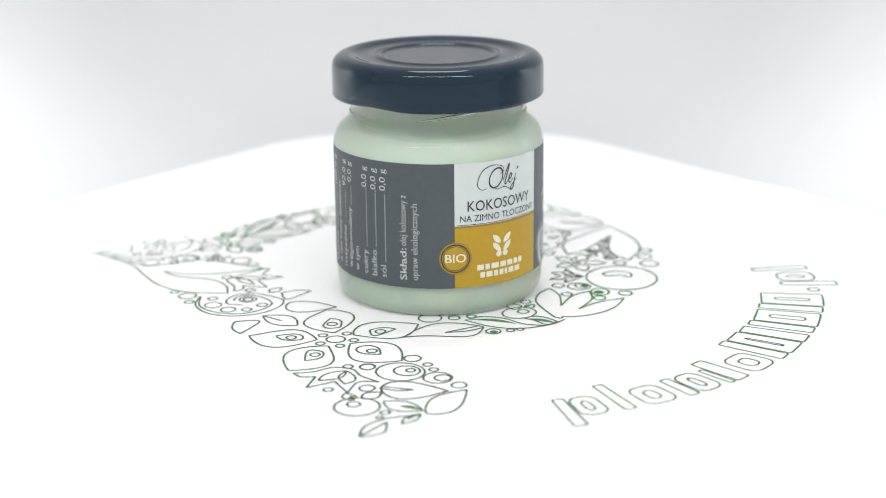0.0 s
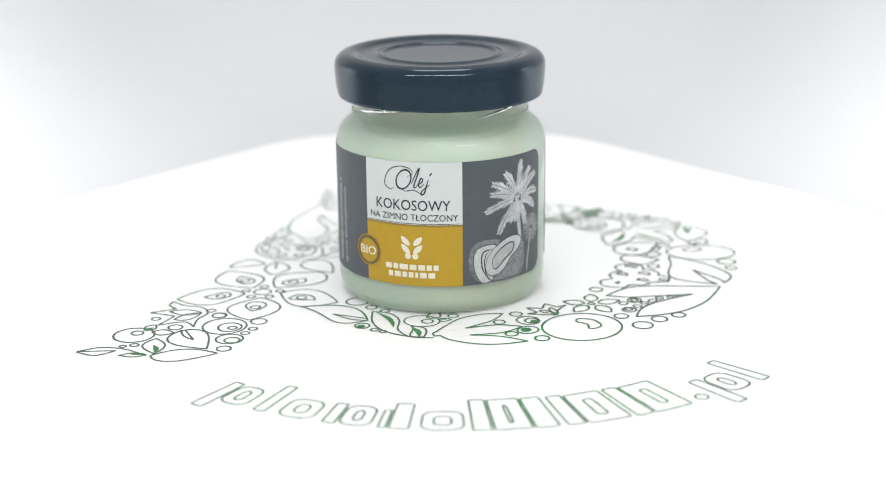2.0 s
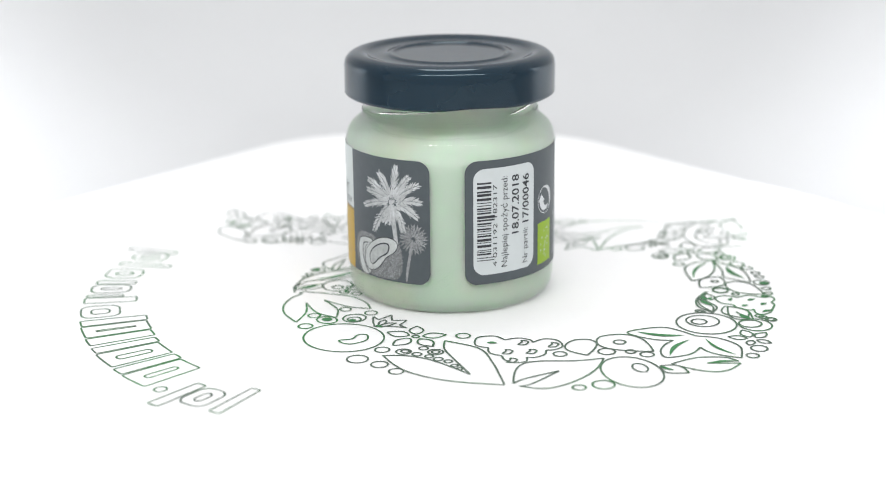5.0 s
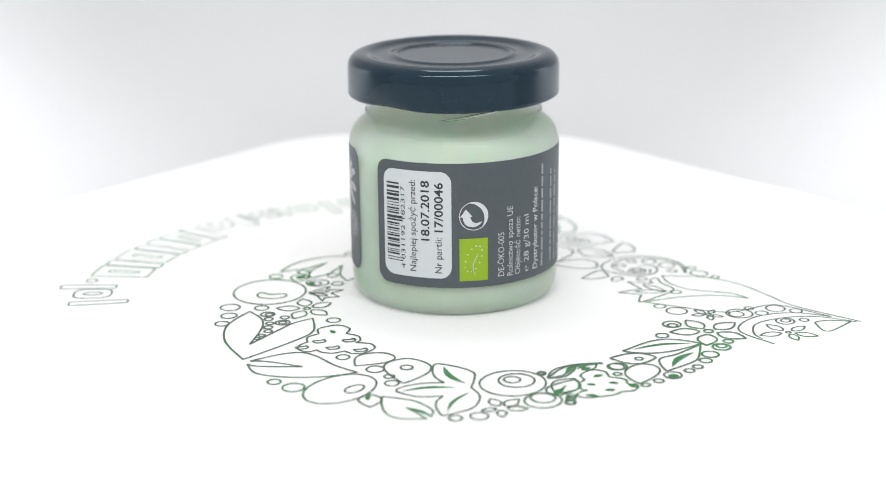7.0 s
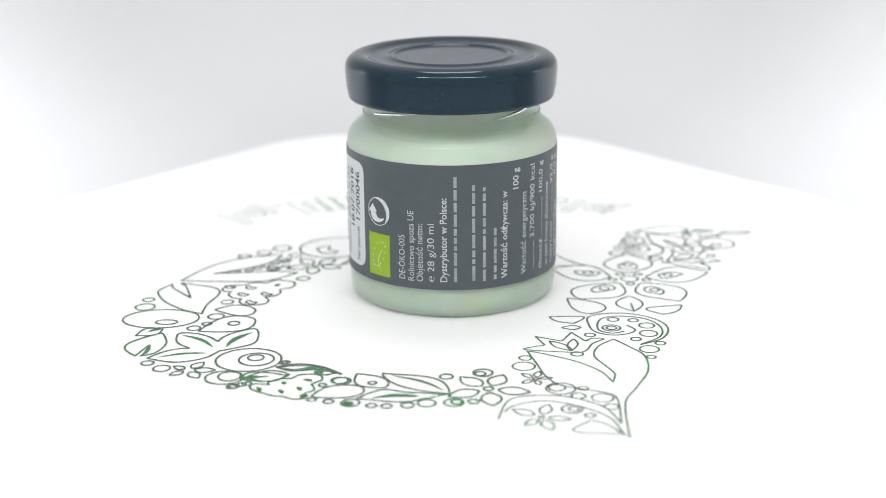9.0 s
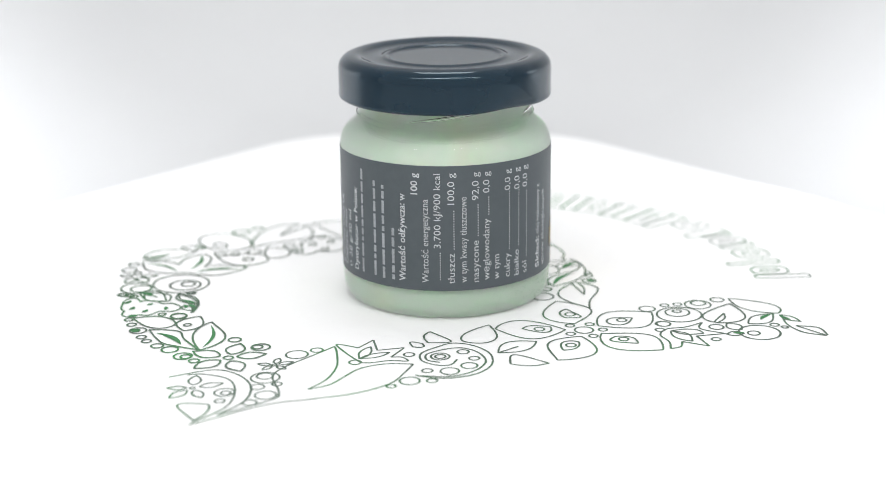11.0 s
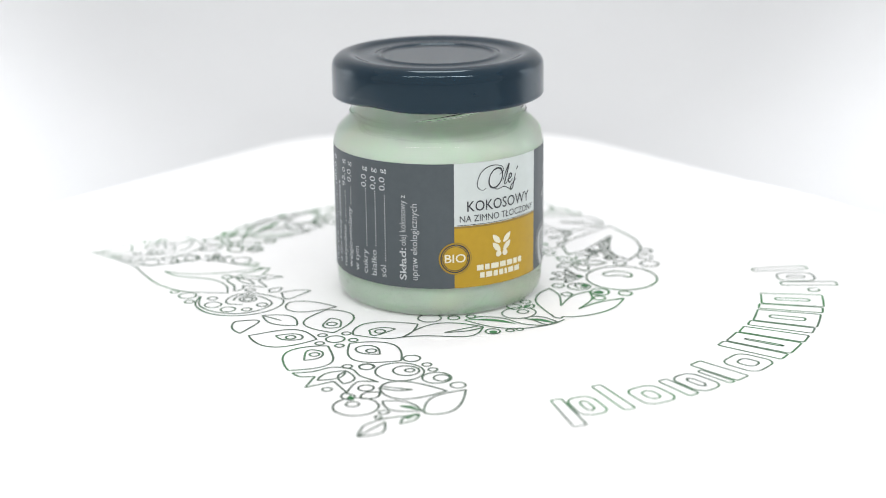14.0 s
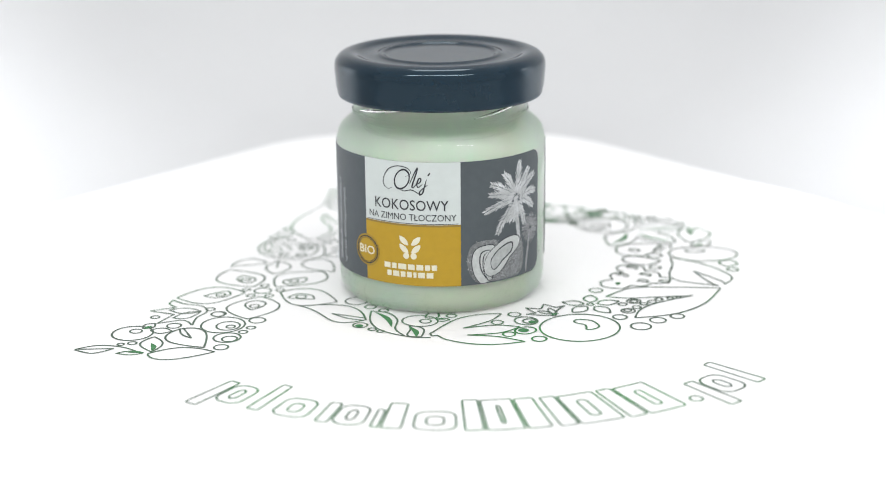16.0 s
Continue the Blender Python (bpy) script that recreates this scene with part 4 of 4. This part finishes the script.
pen((-27.8, 64.1), (-29.9, 63.4), (-31.1, 62.1))
pen((-31.1, 62.1), (-33.4, 61.6), (-34.4, 59.5), (-32.6, 58.3))
pen((-32.6, 58.3), (-32.3, 56.1), (-29.6, 54.9))
blot(-26.66, 54.83, -28.63, 54.04, 0.90)
blot(-25.08, 58.39, -26.68, 58.98, 0.90)
blot(-29.09, 57.67, -31.00, 58.28, 0.90)
blot(-28.11, 61.18, -30.13, 61.51, 0.90)
blot(-32.73, 58.60, -34.21, 60.00, 1.60)
blot(-24.41, 63.49, -26.77, 64.34, 0.90)
pen((-18.2, 55.4), (-20.7, 51.0), (-24.0, 48.7), (-29.2, 48.0))
pen((-18.2, 55.4), (-21.5, 54.4), (-23.5, 51.0), (-23.5, 49.0))
leaf(-24.90, 51.09, -27.82, 48.27, 0.72, -1.32, 0.52, 0.42)
blot(-22.09, 53.01, -23.53, 49.60, 1.00)
blot(-24.90, 51.09, -26.67, 50.27, 0.80)
leaf(-19.49, 63.88, -23.20, 56.13, 3.24, -2.02, 0.31, 0.58)
blot(-19.20, 63.61, -20.79, 60.18, 1.40)
ring(-21.64, 64.99, 0.81)
ring(-21.47, 67.07, 0.90)
ring(-17.12, 53.15, 0.74)
ring(-31.40, 49.83, 1.59)
ring(-31.31, 53.55, 0.74)
ring(-35.89, 58.96, 0.83)
ring(-38.52, 57.11, 0.93)
ring(-44.89, 52.22, 0.95)
ring(-46.79, 50.26, 0.95)
ring(-48.80, 47.10, 1.18)
ring(-50.20, 43.86, 1.62)
ring(-53.04, 39.97, 1.75)
ring(-53.15, 39.36, 0.99)
ring(-54.90, 36.91, 0.99)
ring(-45.23, 26.88, 1.82)
ring(-45.25, 27.55, 1.02)
ring(-42.40, 33.35, 1.23)
ring(-36.26, 45.85, 0.75)
leaf(-39.57, 45.35, -30.80, 45.40, 3.10, -2.53, 0.49, 0.41)
drop(-36.68, 48.52, -34.82, 58.38, 3.35, -3.06, 0.33, 0.49)
leaf(-33.62, 41.56, -49.29, 38.00, 4.01, -2.71, 0.58, 0.43)
blot(-35.65, 41.01, -47.64, 37.95, 0.60)
pen((-49.2, 38.3), (-48.3, 42.9), (-46.7, 47.3), (-40.6, 52.4))
pen((-40.6, 52.4), (-39.9, 48.6), (-40.5, 45.7), (-44.1, 43.4), (-49.2, 38.3))
blot(-42.02, 50.13, -47.09, 42.86, 1.20)
ring(-41.51, 54.40, 1.67)
ring(-41.54, 54.96, 1.04, fill=True)
ring(-51.98, 31.05, 0.90)
leaf(-51.13, 29.51, -48.44, 24.62, 1.73, -1.73, 0.45, 0.45)
leaf(-53.44, 29.90, -58.05, 26.26, 1.82, -1.82, 0.45, 0.45)
leaf(-50.13, 31.15, -44.24, 31.47, 1.83, -1.83, 0.45, 0.45)
leaf(-53.58, 32.10, -58.62, 35.43, 1.87, -1.87, 0.45, 0.45)
leaf(-51.57, 32.95, -50.24, 38.96, 1.91, -1.91, 0.45, 0.45)


# ---- turning ----
def motions():
    turn = (
        0.00, -12.28, -24.92, -37.19, -50.92, -63.00, -75.93, -88.72, -101.98, -114.93, -127.97,
        -141.02, -154.06, -166.74, -179.74, -192.29, -205.67, -218.16, -232.20, -244.83, -257.73, -270.62,
        -283.51, -296.08, -309.48, -321.48, -334.84, -347.34, -360.18, -372.54, -386.52, -399.03, -411.91,
    )
    sheet_rows, jar_rows = [], []
    for k, deg in enumerate(turn):
        a = radians(deg)
        x, y = -0.001644, -0.000206
        sheet_rows.append((k * 0.5, pose(0, 0, 0, 0, 0, deg)))
        jar_rows.append((k * 0.5, pose(x * math.cos(a) - y * math.sin(a), x * math.sin(a) + y * math.cos(a), 0.00004, 0, 0, deg)))
    walk(sheet, sheet_rows)
    walk(jar, jar_rows)


motions()
